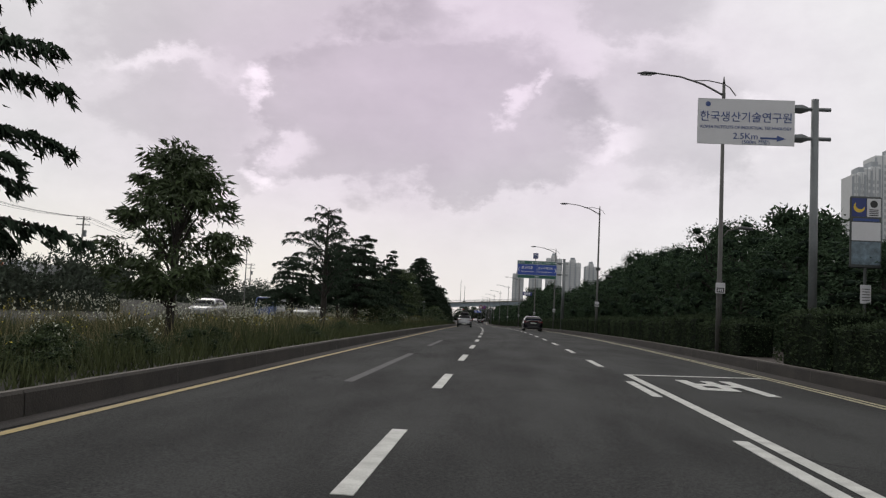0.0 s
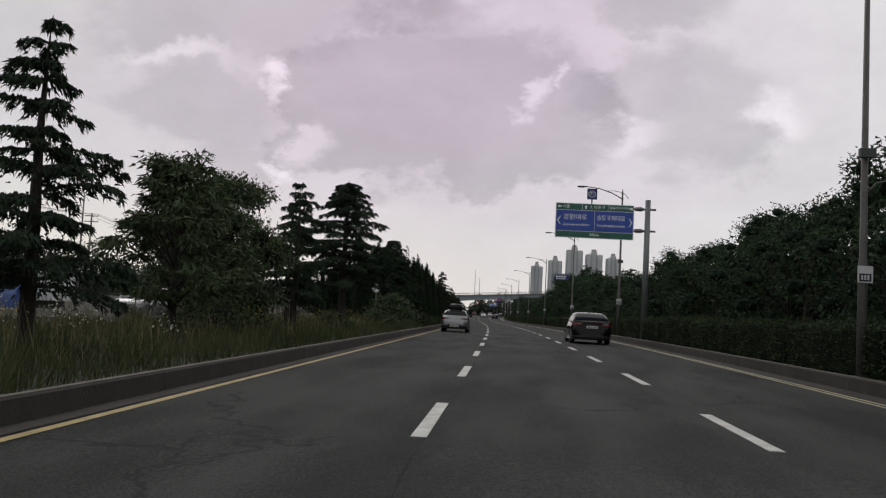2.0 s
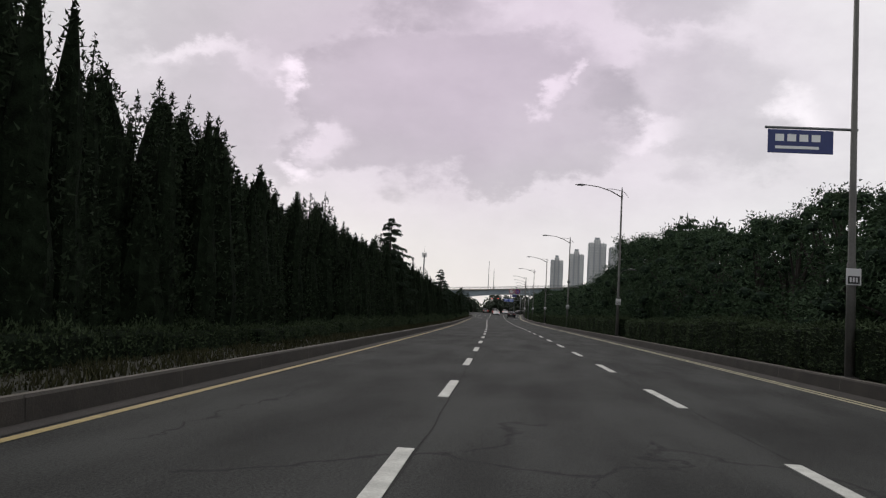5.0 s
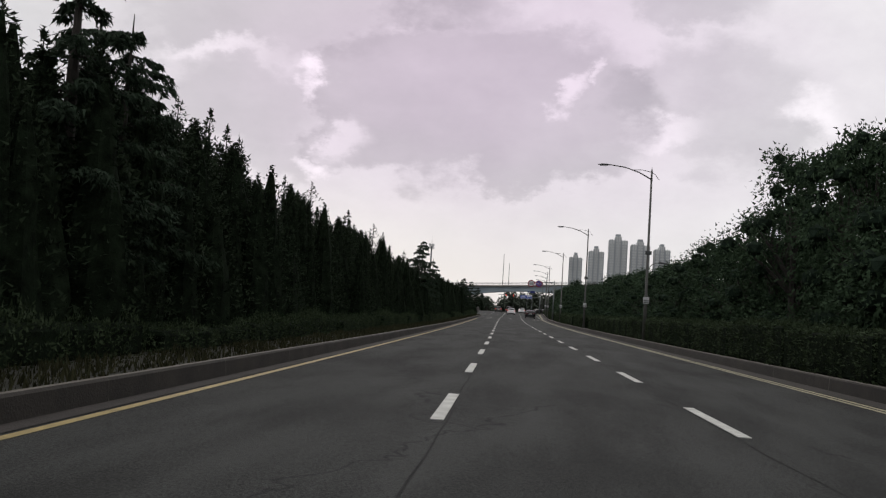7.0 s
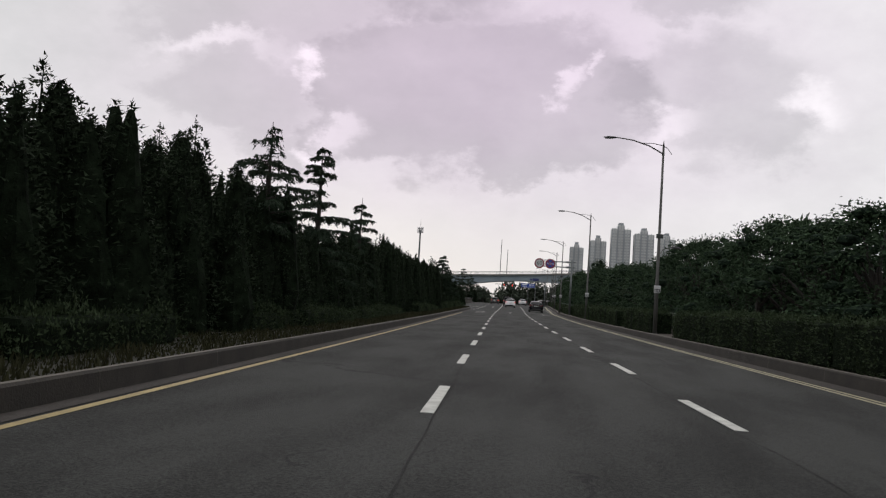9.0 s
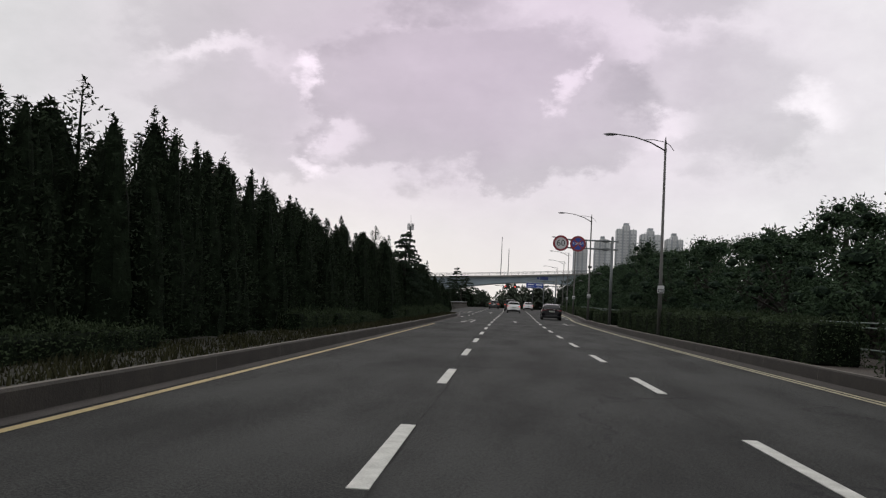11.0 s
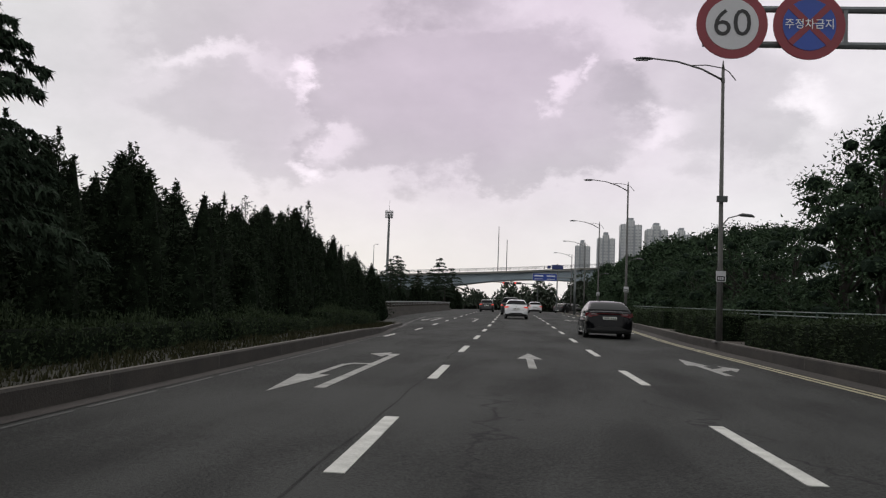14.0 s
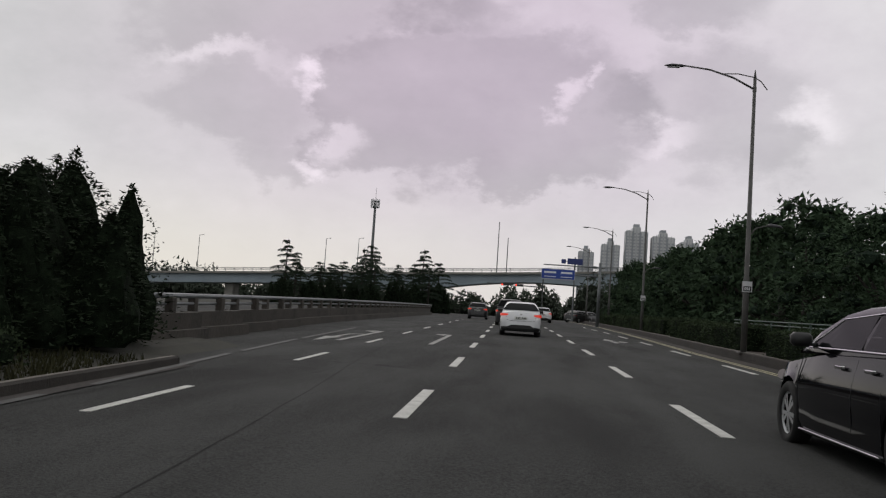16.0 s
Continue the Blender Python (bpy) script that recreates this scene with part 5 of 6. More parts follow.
def wheel(parent, x, y, r, w, spokes=5):
    sg = 1 if x > 0 else -1
    wh = new("wheel")
    wh.parent = parent
    wh.matrix_basis = pose(x, y, r)
    bm = bmesh.new()
    n = 28
    prof = [(r * .66, w * .42), (r * .9, w * .5), (r * .985, w * .38), (r, w * .15), (r, -w * .15), (r * .985, -w * .38), (r * .9, -w * .5), (r * .66, -w * .42)]
    rings = [[bm.verts.new((q, rad * math.cos(k * math.tau / n), rad * math.sin(k * math.tau / n))) for k in range(n)] for rad, q in prof]
    for u, v in zip(rings, rings[1:] + rings[:1]):
        for k in range(n):
            bm.faces.new((u[k], u[(k + 1) % n], v[(k + 1) % n], v[k]))
    part("tyre", bm, M_RUBBER, wh, smooth=True)
    bm = bmesh.new()
    x0 = sg * w * .36
    for a, b2, xa, xb in ((.69, .60, w * .42 * sg, w * .30 * sg), (.14, .02, x0 * 1.05, x0 * 1.1)):
        o = [bm.verts.new((xa, r * a * math.cos(k * math.tau / n), r * a * math.sin(k * math.tau / n))) for k in range(n)]
        i = [bm.verts.new((xb, r * b2 * math.cos(k * math.tau / n), r * b2 * math.sin(k * math.tau / n))) for k in range(n)]
        for k in range(n):
            bm.faces.new((o[k], o[(k + 1) % n], i[(k + 1) % n], i[k]))
    for k in range(spokes * 2):
        a = k * math.tau / (spokes * 2) + (.1 if k % 2 else -.1)
        c, s = math.cos(a), math.sin(a)
        vs = [bm.verts.new((x0 * f, r * (rad * c - q * s), r * (rad * s + q * c))) for rad, q, f in ((.08, -.05, 1.08), (.08, .05, 1.08), (.66, .075, .95), (.66, -.075, .95))]
        bm.faces.new(vs)
    part("rim", bm, M_RIM, wh)
    # black disc behind the spokes, in place of the shade inside the wheel
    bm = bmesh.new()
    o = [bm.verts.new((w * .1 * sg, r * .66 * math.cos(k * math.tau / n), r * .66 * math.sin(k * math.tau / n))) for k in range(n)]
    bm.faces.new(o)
    part("wheel_shade_disc", bm, M_BLACK, wh)
    return wh


def sedan(m, label, paint_mat, L=4.37, W=1.72, H=1.455, wb=2.57, rear=.78, deck=.98, r=.31, lit=False, bar=False, antenna=False, plate=True, suv=False):
    """A car whose rear bumper stands at y = 0 and which points along +y. Lofted body with wheel arches, lamps, glass, trim."""
    e = group_of("car", m, label, "car")
    hw = W / 2
    hood = deck * .98 if not suv else deck
    belt = deck - .05
    # body sections along y: roof-less lower body
    top = [(0, deck - .16), (.06, deck - .03), (.22, deck), (L * .26, deck - .01), (L * .60, belt + .02), (L * .72, hood - .06), (L * .90, hood - .16), (L * .97, hood - .30), (L, hood - .42)]
    wid = [(0, hw * .60), (.03, hw * .73), (.08, hw * .84), (.16, hw * .92), (.30, hw * .97), (.50, hw * .99), (L * .35, hw), (L * .65, hw), (L * .86, hw * .965), (L * .95, hw * .86), (L, hw * .66)]
    bot = [(0, .36), (.12, .27), (.4, .20), (L - .5, .19), (L - .1, .24), (L, .32)]
    ya, yb = rear, rear + wb
    arch = r + .055

    def lean(z):
        """The boot face stands back from the bumper."""
        u = min(max((z - .60) / (deck - .62), 0), 1)
        return (.02 if suv else .13) * u * u * (3 - 2 * u)

    def plan(x):
        """How far forward the rear face has curved at x."""
        q = abs(x) / .995
        for (a, p), (b, w) in zip(wid, wid[1:5]):
            if q <= w:
                return max(0, lerp(a, b, (q - p) / (w - p)))
        return wid[4][0]

    stations = sorted({0, .03, .08, .12, .16, .22, .30, .40, L * .99, L * .965, L * .93, L, *[L * k / 30 for k in range(1, 30)],
                       *[y + q * arch for y in (ya, yb) for q in (-1.05, -1, -.9, -.7, -.4, 0, .4, .7, .9, 1, 1.05)]})
    bm = bmesh.new()
    rings = []
    for y in stations:
        w, t, b = smooth_curve(wid, y), smooth_curve(top, y), smooth_curve(bot, y)
        cut = b
        for c in (ya, yb):
            q = (y - c) / arch
            if abs(q) < 1:
                cut = max(cut, r + arch * math.sqrt(1 - q * q))
        cut = min(cut, t - .12)
        pts = [(.0, t + .012), (w * .55, t + .008), (w * .84, t - .008), (w * .925, t - .045), (w * .965, lerp(t, b, .22)), (w * .995, lerp(t, b, .36)), (w, lerp(t, b, .52)), (w * .985, lerp(t, b, .70)), (w * .985, lerp(t, b, .84)), (w * .955, b + .03)]
        pts = [(x, max(z, cut) if k > 2 else z) for k, (x, z) in enumerate(pts)]
        pts.append((w * .955, cut))
        pts.append((w * .62, cut if cut > b + .01 else b))
        pts.append((0, b))
        rings.append([bm.verts.new((x, y, z)) for x, z in pts] + [bm.verts.new((-x, y, z)) for x, z in pts[1:-1][::-1]])
    n = len(rings[0])
    for u, v in zip(rings, rings[1:]):
        for k in range(n):
            bm.faces.new((u[k], u[(k + 1) % n], v[(k + 1) % n], v[k]))
    bm.faces.new(rings[0])
    bm.faces.new(rings[-1][::-1])
    bmesh.ops.remove_doubles(bm, verts=bm.verts[:], dist=.0005)
    bmesh.ops.recalc_face_normals(bm, faces=bm.faces[:])
    for v in bm.verts:
        if v.co.y < .6:
            v.co.y += lean(v.co.z) * (1 - v.co.y / .6)
    body = part("body", bm, paint_mat, e, smooth=True)
    mod = body.modifiers.new("edges", "EDGE_SPLIT")
    mod.split_angle = radians(38)
    # cabin
    y0 = L * .075 if not suv else .10
    yr0 = y0 + (L * .17 if not suv else .28)
    if bar:
        y0, yr0 = L * .055, L * .29
    yr1, y1 = L * .60, L * .775
    base = belt + .02
    prof = [(y0, deck - .005), (lerp(y0, yr0, .3), lerp(deck, H, .33)), (lerp(y0, yr0, .6), lerp(deck, H, .64)), (lerp(y0, yr0, .85), lerp(deck, H, .85)), (yr0 + .10, H - .028), (lerp(yr0, yr1, .35), H), (lerp(yr0, yr1, .75), H - .01), (yr1, H - .06), (lerp(yr1, y1, .5), lerp(H - .06, hood, .46)), (y1, hood - .03)]
    cw, rw = hw * .90, hw * .665

    def cabin_point(y, side, z):
        u = max(0, min(1, (z - base) / (H - base)))
        return Vector((side * lerp(cw, rw, u ** 1.25), y, z))

    bm = bmesh.new()
    cols = []
    for y, z in prof:
        ring = []
        for k in range(6):
            u = k / 5
            zz = lerp(base - .03, z - .035, u)
            ring.append(cabin_point(y, 1, zz))
        w = ring[-1].x
        ring += [Vector((w * .9, y, z - .008)), Vector((w * .5, y, z + .005)), Vector((0, y, z + .01))]
        cols.append([bm.verts.new(p) for p in ring] + [bm.verts.new((-p.x, p.y, p.z)) for p in ring[:-1][::-1]])
    n = len(cols[0])
    for u, v in zip(cols, cols[1:]):
        for k in range(n - 1):
            bm.faces.new((u[k], u[k + 1], v[k + 1], v[k]))
    bm.faces.new(cols[0])
    bm.faces.new(cols[-1][::-1])
    bmesh.ops.recalc_face_normals(bm, faces=bm.faces[:])
    part("cabin", bm, paint_mat, e, smooth=True)

    def roofline(y):
        return smooth_curve(prof, y)

    # side windows
    def side_glass(ya_, yb_, ta, tb, name):
        for sg in (-1, 1):
            bm = bmesh.new()
            n2 = 6
            lo, hi = [], []
            for k in range(n2 + 1):
                y = lerp(ya_, yb_, k / n2)
                lo.append(bm.verts.new(cabin_point(y, sg, base + .03) + Vector((sg * .008, 0, 0))))
                yt = lerp(ta, tb, k / n2)
                hi.append(bm.verts.new(cabin_point(yt, sg, roofline(yt) - .10) + Vector((sg * .010, 0, 0))))
            for k in range(n2):
                bm.faces.new((lo[k], lo[k + 1], hi[k + 1], hi[k]))
            bmesh.ops.recalc_face_normals(bm, faces=bm.faces[:])
            part(name, bm, M_GLASS, e, "dark tinted side window")
    ym = lerp(yr0, yr1, .46)
    side_glass(lerp(y0, yr0, .62), lerp(yr0, ym, .25) - .02, yr0 + .03, lerp(yr0, ym, .25) - .02, "quarter_window")
    side_glass(lerp(yr0, ym, .25) + .02, ym - .03, lerp(yr0, ym, .25) + .02, ym - .03, "rear_window")
    side_glass(ym + .04, lerp(yr1, y1, .62), ym + .04, yr1 - .03, "front_window")
    # rear screen and windscreen
    for name, (a, b2), off in (("rear_screen", (y0, yr0), -1), ("windscreen", (y1, yr1), 1)):
        bm = bmesh.new()
        rows2 = []
        for k in range(11):
            u = .10 + .68 * k / 10
            y = lerp(a, b2, u)
            z = roofline(y) + .026
            w = cabin_point(y, 1, z - .05).x * (.97 - .10 * k / 10 - .03 * (k / 10) ** 4)
            rows2.append([bm.verts.new((w * q, y + off * .012, z - .004 - .012 * abs(q) ** 3)) for q in (-1, -.8, -.4, 0, .4, .8, 1)])
        for u, v in zip(rows2, rows2[1:]):
            for k in range(6):
                bm.faces.new((u[k], u[k + 1], v[k + 1], v[k]))
        bmesh.ops.recalc_face_normals(bm, faces=bm.faces[:])
        part(name, bm, M_GLASS, e, "dark glass screen", True)
    # window line in chrome
    for sg in (-1, 1):
        bm = bmesh.new()
        pts = [cabin_point(lerp(y0, yr0, .56), sg, base + .02)] + [cabin_point(y, sg, roofline(y) - .085) for y in (yr0 + .02, lerp(yr0, yr1, .4), yr1 - .05)] + [cabin_point(lerp(yr1, y1, .66), sg, base + .02)]
        tube(bm, [p + Vector((sg * .012, 0, 0)) for p in pts], .008, 4)
        part("window_trim", bm, M_CHROME if bar else M_BLACK, e)
        bm = bmesh.new()
        tube(bm, [cabin_point(lerp(y0, yr0, .56), sg, base + .015) + Vector((sg * .012, 0, 0)), cabin_point(lerp(yr1, y1, .66), sg, base + .015) + Vector((sg * .012, 0, 0))], .008, 4)
        part("window_trim", bm, M_CHROME if bar else M_BLACK, e)
        # mirror, handles
        p = cabin_point(lerp(yr1, y1, .5), sg, base + .07)
        bm = bmesh.new()
        box(bm, *sorted((p.x + sg * .05, p.x + sg * .255)), p.y - .055, p.y + .075, p.z - .055, p.z + .085, .035)
        box(bm, *sorted((p.x - sg * .02, p.x + sg * .08)), p.y - .03, p.y + .03, p.z - .045, p.z - .01)
        part("mirror", bm, M_BLACK, e, smooth=True)
        for y in (lerp(yr0, ym, .45), lerp(ym, yr1, .38)):
            w = smooth_curve(wid, y)
            z = belt - .12
            part("door_handle", boxm(*sorted((sg * w * .965, sg * (w * .985 + .02))), y - .09, y + .09, z - .015, z + .015, .006), M_CHROME if bar else paint_mat, e)
        # door seams
        for y in (ym + .005, lerp(yr1, y1, .80), lerp(yr0, ym, .12)):
            w = smooth_curve(wid, y)
            bm = bmesh.new()
            tube(bm, [(sg * w * .93, y, belt - .04), (sg * w * .997, y, .72), (sg * w * .998, y, .55), (sg * w * .98, y, .32)], .004, 4)
            part("door_seam", bm, M_BLACK, e)
        part("sill", boxm(*sorted((sg * hw * .90, sg * hw * .985)), ya + arch + .03, yb - arch - .03, *((.215, .232) if bar else (.17, .24)), .006), M_BLACK if not bar else M_CHROME, e)
    # rear details
    tail_z = deck - .15 if not suv else deck - .21
    for sg in (-1, 1):
        bm = bmesh.new()
        outline = [(hw * .44, tail_z + .045), (hw * .50, tail_z + .058), (hw * .70, tail_z + .064), (hw * .82, tail_z + .062), (hw * .92, tail_z + .056)]
        low_ = [(hw * .45, tail_z + .02), (hw * .50, tail_z - .012), (hw * .70, tail_z - .03), (hw * .82, tail_z - .045), (hw * .92, tail_z - .062)]
        if lit:
            outline = [(hw * .62, tail_z + .03), (hw * .66, tail_z + .045), (hw * .76, tail_z + .055), (hw * .92, tail_z + .056)]
            low_ = [(hw * .62, tail_z + .0), (hw * .66, tail_z - .02), (hw * .76, tail_z - .045), (hw * .92, tail_z - .055)]
        if bar:
            outline = [(hw * .46, tail_z + .01), (hw * .6, tail_z + .06), (hw * .8, tail_z + .075), (hw * .965, tail_z + .08)]
            low_ = [(hw * .46, tail_z - .02), (hw * .6, tail_z - .05), (hw * .8, tail_z - .085), (hw * .965, tail_z - .05)]

        def face_y(x, z):
            y = plan(x)
            return y - .02 + lean(z) * (1 - y / .6)
        pts = [(sg * x, face_y(x, z), z) for x, z in outline] + [(sg * hw * .985, .42, tail_z + .05)]
        pts += [(sg * hw * .99, .30, tail_z - .055)] + [(sg * x, face_y(x, z), z) for x, z in low_[::-1]]
        front = [bm.verts.new(p) for p in pts]
        back = [bm.verts.new((p[0] * .96, p[1] + .06, p[2])) for p in pts]
        n2 = len(pts)
        for k in range(n2 // 2 - 1):
            bm.faces.new((front[k], front[k + 1], front[n2 - 2 - k], front[n2 - 1 - k]))
        for k in range(n2):
            bm.faces.new((front[k], back[k], back[(k + 1) % n2], front[(k + 1) % n2]))
        bmesh.ops.recalc_face_normals(bm, faces=bm.faces[:])
        lamp = part("tail_lamp", bm, M_BRAKE if lit else M_TAIL, e, "red tail lamp")
        if not lit:
            part("clear_lens", boxm(*sorted((sg * hw * .52, sg * hw * .76)), lean(tail_z) + plan(hw * .5) - .022, lean(tail_z) + plan(hw * .76) + .03, tail_z + .012, tail_z + .046, .004), M_TAILWHITE, lamp)
        for v0 in (0,):
            bm = bmesh.new()
            tube(bm, [(sg * hw * .84, L * .935, hood - .33), (sg * hw * .62, L * .985, hood - .40)], [.06, .06], 8)
            part("head_lamp", bm, M_TAILWHITE, e)
    if bar:
        part("tail_bar", boxm(-hw * .6, hw * .6, lean(tail_z) - .012, lean(tail_z) + .05, tail_z + .035, tail_z + .062, .004), M_TAIL, e, "red light bar across the boot")
        part("chrome_strip", boxm(-hw * .6, hw * .6, lean(tail_z) - .002, lean(tail_z) + .05, tail_z + .08, tail_z + .09), M_CHROME, e)
    pz = tail_z - .12 if bar or lit else .38
    bm = bmesh.new()
    strips = []
    for k in range(25):
        q = -1 + k / 12
        x = q * hw * .92
        top_z = .47 if abs(q) < .50 else lerp(.47, .40, (abs(q) - .50) / .12) if abs(q) < .62 else lerp(.40, .37, (abs(q) - .62) / .38)
        y = plan(x) - .012
        strips.append([bm.verts.new((x * f, y + g, z)) for f, g, z in ((1, .05, top_z + .004), (1.01, 0, top_z), (1.01, 0, .33), (.98, .03, .24), (.93, .12, .215))])
    for u, v in zip(strips, strips[1:]):
        for k in range(4):
            bm.faces.new((u[k], u[k + 1], v[k + 1], v[k]))
    bmesh.ops.recalc_face_normals(bm, faces=bm.faces[:])
    part("bumper_insert", bm, M_BLACK, e, "black lower bumper")
    py = lean(pz)
    if plate:
        pl = part("number_plate", boxm(-.26, .26, py - .034, py - .010, pz - .055, pz + .055, .004), M_PLATE, e, "white number plate with dark bars")
        for k in range(6):
            x = -.20 + .068 * k + (.04 if k > 2 else 0)
            part("bar", boxm(x, x + .042, py - .038, py - .0335, pz - .034, pz + .034), M_BLACK, pl)
    if not bar:
        bm = bmesh.new()
        tube(bm, [(x * hw, plan(x * hw) + lean(z) - .001, z) for x, z in ((-.70, tail_z - .06), (-.66, tail_z - .20), (-.58, tail_z - .235), (-.3, tail_z - .245), (.3, tail_z - .245), (.58, tail_z - .235), (.66, tail_z - .20), (.70, tail_z - .06))], .005, 4)
        part("boot_seam", bm, M_BLACK, e)
        bm = bmesh.new()
        bmesh.ops.create_uvsphere(bm, u_segments=14, v_segments=6, radius=1)
        for v in bm.verts:
            v.co = Vector((v.co.x * .06, v.co.y * .01 + lean(tail_z + .04) - .004, v.co.z * .03 + tail_z + .04))
        part("badge", bm, M_CHROME, e)
    if antenna:
        bm = bmesh.new()
        vs = [bm.verts.new(p) for p in ((-.02, yr0 + .1, H - .02), (.02, yr0 + .1, H - .02), (0, yr0 + .25, H - .01), (0, yr0 + .12, H + .075))]
        for f in ((0, 1, 3), (1, 2, 3), (2, 0, 3), (0, 2, 1)):
            bm.faces.new([vs[k] for k in f])
        part("antenna_fin", bm, M_BLACK, e)
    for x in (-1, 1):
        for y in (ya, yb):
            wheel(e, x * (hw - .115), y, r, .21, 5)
    part("underbody", boxm(-hw * .8, hw * .8, .2, L - .3, .2, .42), M_BLACK, e)
    return e


def roof_box(car_m, y0, z0):
    e = group_of("roof_box", car_m, "black plastic roof box strapped on roof bars", "roof box")
    for y in (y0 + .35, y0 + 1.15):
        part("roof_bar", boxm(-.58, .58, y - .03, y + .03, z0 - .0, z0 + .05, .01), M_BLACK, e)
        for sg in (-1, 1):
            part("bar_foot", boxm(*sorted((sg * .50, sg * .58)), y - .05, y + .05, z0 - .08, z0 + .03, .01), M_BLACK, e)
    bm = bmesh.new()
    rings = []
    for y, w, h in ((y0 - .15, .33, .15), (y0 - .12, .37, .20), (y0 + .02, .40, .27), (y0 + .8, .41, .28), (y0 + 1.4, .37, .23), (y0 + 1.7, .26, .13)):
        pts = [(w, 0), (w * 1.05, h * .25), (w * 1.07, h * .33), (w * .98, h * .42), (w * .88, h * .85), (w * .72, h), (0, h * 1.02)]
        pts = [(x, z0 + .055 + z) for x, z in pts]
        rings.append([bm.verts.new((x, y, z)) for x, z in pts] + [bm.verts.new((-x, y, z)) for x, z in pts[:-1][::-1]])
    n = len(rings[0])
    for u, v in zip(rings, rings[1:]):
        for k in range(n):
            bm.faces.new((u[k], u[(k + 1) % n], v[(k + 1) % n], v[k]))
    bm.faces.new(rings[0])
    bm.faces.new(rings[-1][::-1])
    bmesh.ops.recalc_face_normals(bm, faces=bm.faces[:])
    part("shell", bm, M_BOXSHELL, e, "black plastic shell", True)


sil = at(-2.07, 98.2, 0, 0)
sedan(sil, "silver small sedan with a roof box, driving in the inner lane", M_SILVER, 4.2, 1.66, 1.34, 2.47, .80, .95, .30)
roof_box(sil, 1.15, 1.355)
sedan(at(4.75, 86.9, 0, 0), "glossy black large sedan with a chrome window line", M_BLACKCAR, 4.91, 1.86, 1.47, 2.845, 1.12, 1.06, .335, bar=True, antenna=True)
sedan(at(4.83, 314.5, 0, 0), "glossy black sedan with chrome sills in the outer lane", M_BLACKCAR, 4.91, 1.86, 1.47, 2.845, 1.12, 1.06, .335, bar=True)
sedan(at(1.35, 346.2, 0, 0), "white sedan with lit brake lamps in the middle lane", M_WHITECAR, 4.5, 1.76, 1.46, 2.65, .9, 1.03, .31, lit=True)
sedan(at(-1.9, 388, 0, 0), "black hatchback waiting in the turn lane", M_DARKCAR, 4.3, 1.76, 1.5, 2.6, .8, 1.05, .31, lit=True)
sedan(at(.9, 366, 0, 0), "dark tall off-road car in the middle lane", M_DARKCAR, 4.6, 1.86, 1.72, 2.65, .85, 1.15, .35, lit=True, suv=True)
sedan(at(4.2, 396, 0, 0), "white sedan in the outer lane", M_WHITECAR, 4.5, 1.78, 1.46, 2.65, .9, 1.03, .31, lit=True)
for d, s in ((8.3, 418), (10.0, 424)):
    sedan(at(d, s, 0, -35), "dark car parked at the roadside", M_DARKCAR, 4.5, 1.78, 1.5, 2.65, .9, 1.03, .31)
# opposite carriageway
sedan(at(-20.5, 112, 0, 180), "white van-like car on the opposite carriageway", M_WHITECAR, 4.6, 1.8, 1.6, 2.7, .9, 1.1, .32, suv=True)
sedan(at(-20.0, 66, 0, 180), "silver car on the opposite carriageway", M_SILVER, 4.5, 1.78, 1.48, 2.65, .9, 1.03, .31)
sedan(at(-19.0, 134, 0, 180), "dark off-road car on the opposite carriageway", M_DARKCAR, 4.6, 1.85, 1.7, 2.65, .85, 1.13, .34, suv=True)
sedan(at(-18.5, 94, 0, 180), "silver sport utility car on the opposite carriageway", M_SILVER, 4.6, 1.85, 1.68, 2.65, .85, 1.13, .34, suv=True)


def small_truck(m):
    """A light cab-over truck with a drop-side bed; points along +y."""
    e = group_of("truck", m, "small blue truck with a white cargo box", "truck")
    bm = bmesh.new()
    prof = [(3.4, .45), (3.4, 1.9), (3.55, 1.98), (4.4, 1.95), (4.85, 1.15), (4.95, .95), (4.95, .4)]
    a = [bm.verts.new((-.84, y, z)) for y, z in prof]
    b = [bm.verts.new((.84, y, z)) for y, z in prof]
    bm.faces.new(a)
    bm.faces.new(b[::-1])
    for k in range(len(prof)):
        q = (k + 1) % len(prof)
        bm.faces.new((a[k], a[q], b[q], b[k]))
    bmesh.ops.recalc_face_normals(bm, faces=bm.faces[:])
    bmesh.ops.bevel(bm, geom=bm.edges[:], offset=.04, segments=2, affect="EDGES")
    part("cab", bm, M_BLUECAR, e)
    for sg in (-1, 1):
        part("window", boxm(*sorted((sg * .83, sg * .85)), 3.65, 4.4, 1.2, 1.75), M_GLASS, e)
    bm = boxm(-.72, .72, -.01, .01, 0, .82)
    bmesh.ops.rotate(bm, verts=bm.verts[:], cent=(0, 0, 0), matrix=Matrix.Rotation(radians(28), 3, "X"))
    bmesh.ops.translate(bm, verts=bm.verts[:], vec=(0, 4.86, 1.16))
    part("windscreen", bm, M_GLASS, e)
    part("cargo_box", boxm(-.9, .9, 0, 3.3, .75, 2.05, .03), M_WHITECAR, e)
    part("chassis", boxm(-.5, .5, .1, 4.6, .4, .72, .02), M_BLACK, e)
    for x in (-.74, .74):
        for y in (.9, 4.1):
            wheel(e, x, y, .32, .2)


small_truck(at(-20.0, 85, 0, 180))


# ---- overpass ----
BS = 545.0
ov = group_of("overpass", pose(xc(BS), BS, zc(BS), 0, 0, 0), "pale blue steel girder overpass crossing the road", "bridge", kind="structure")


def deck_z(x):
    """Height of the rail's top across the road."""
    return 12.5 + .055 * min(x, 0) + .07 * max(x, 0)


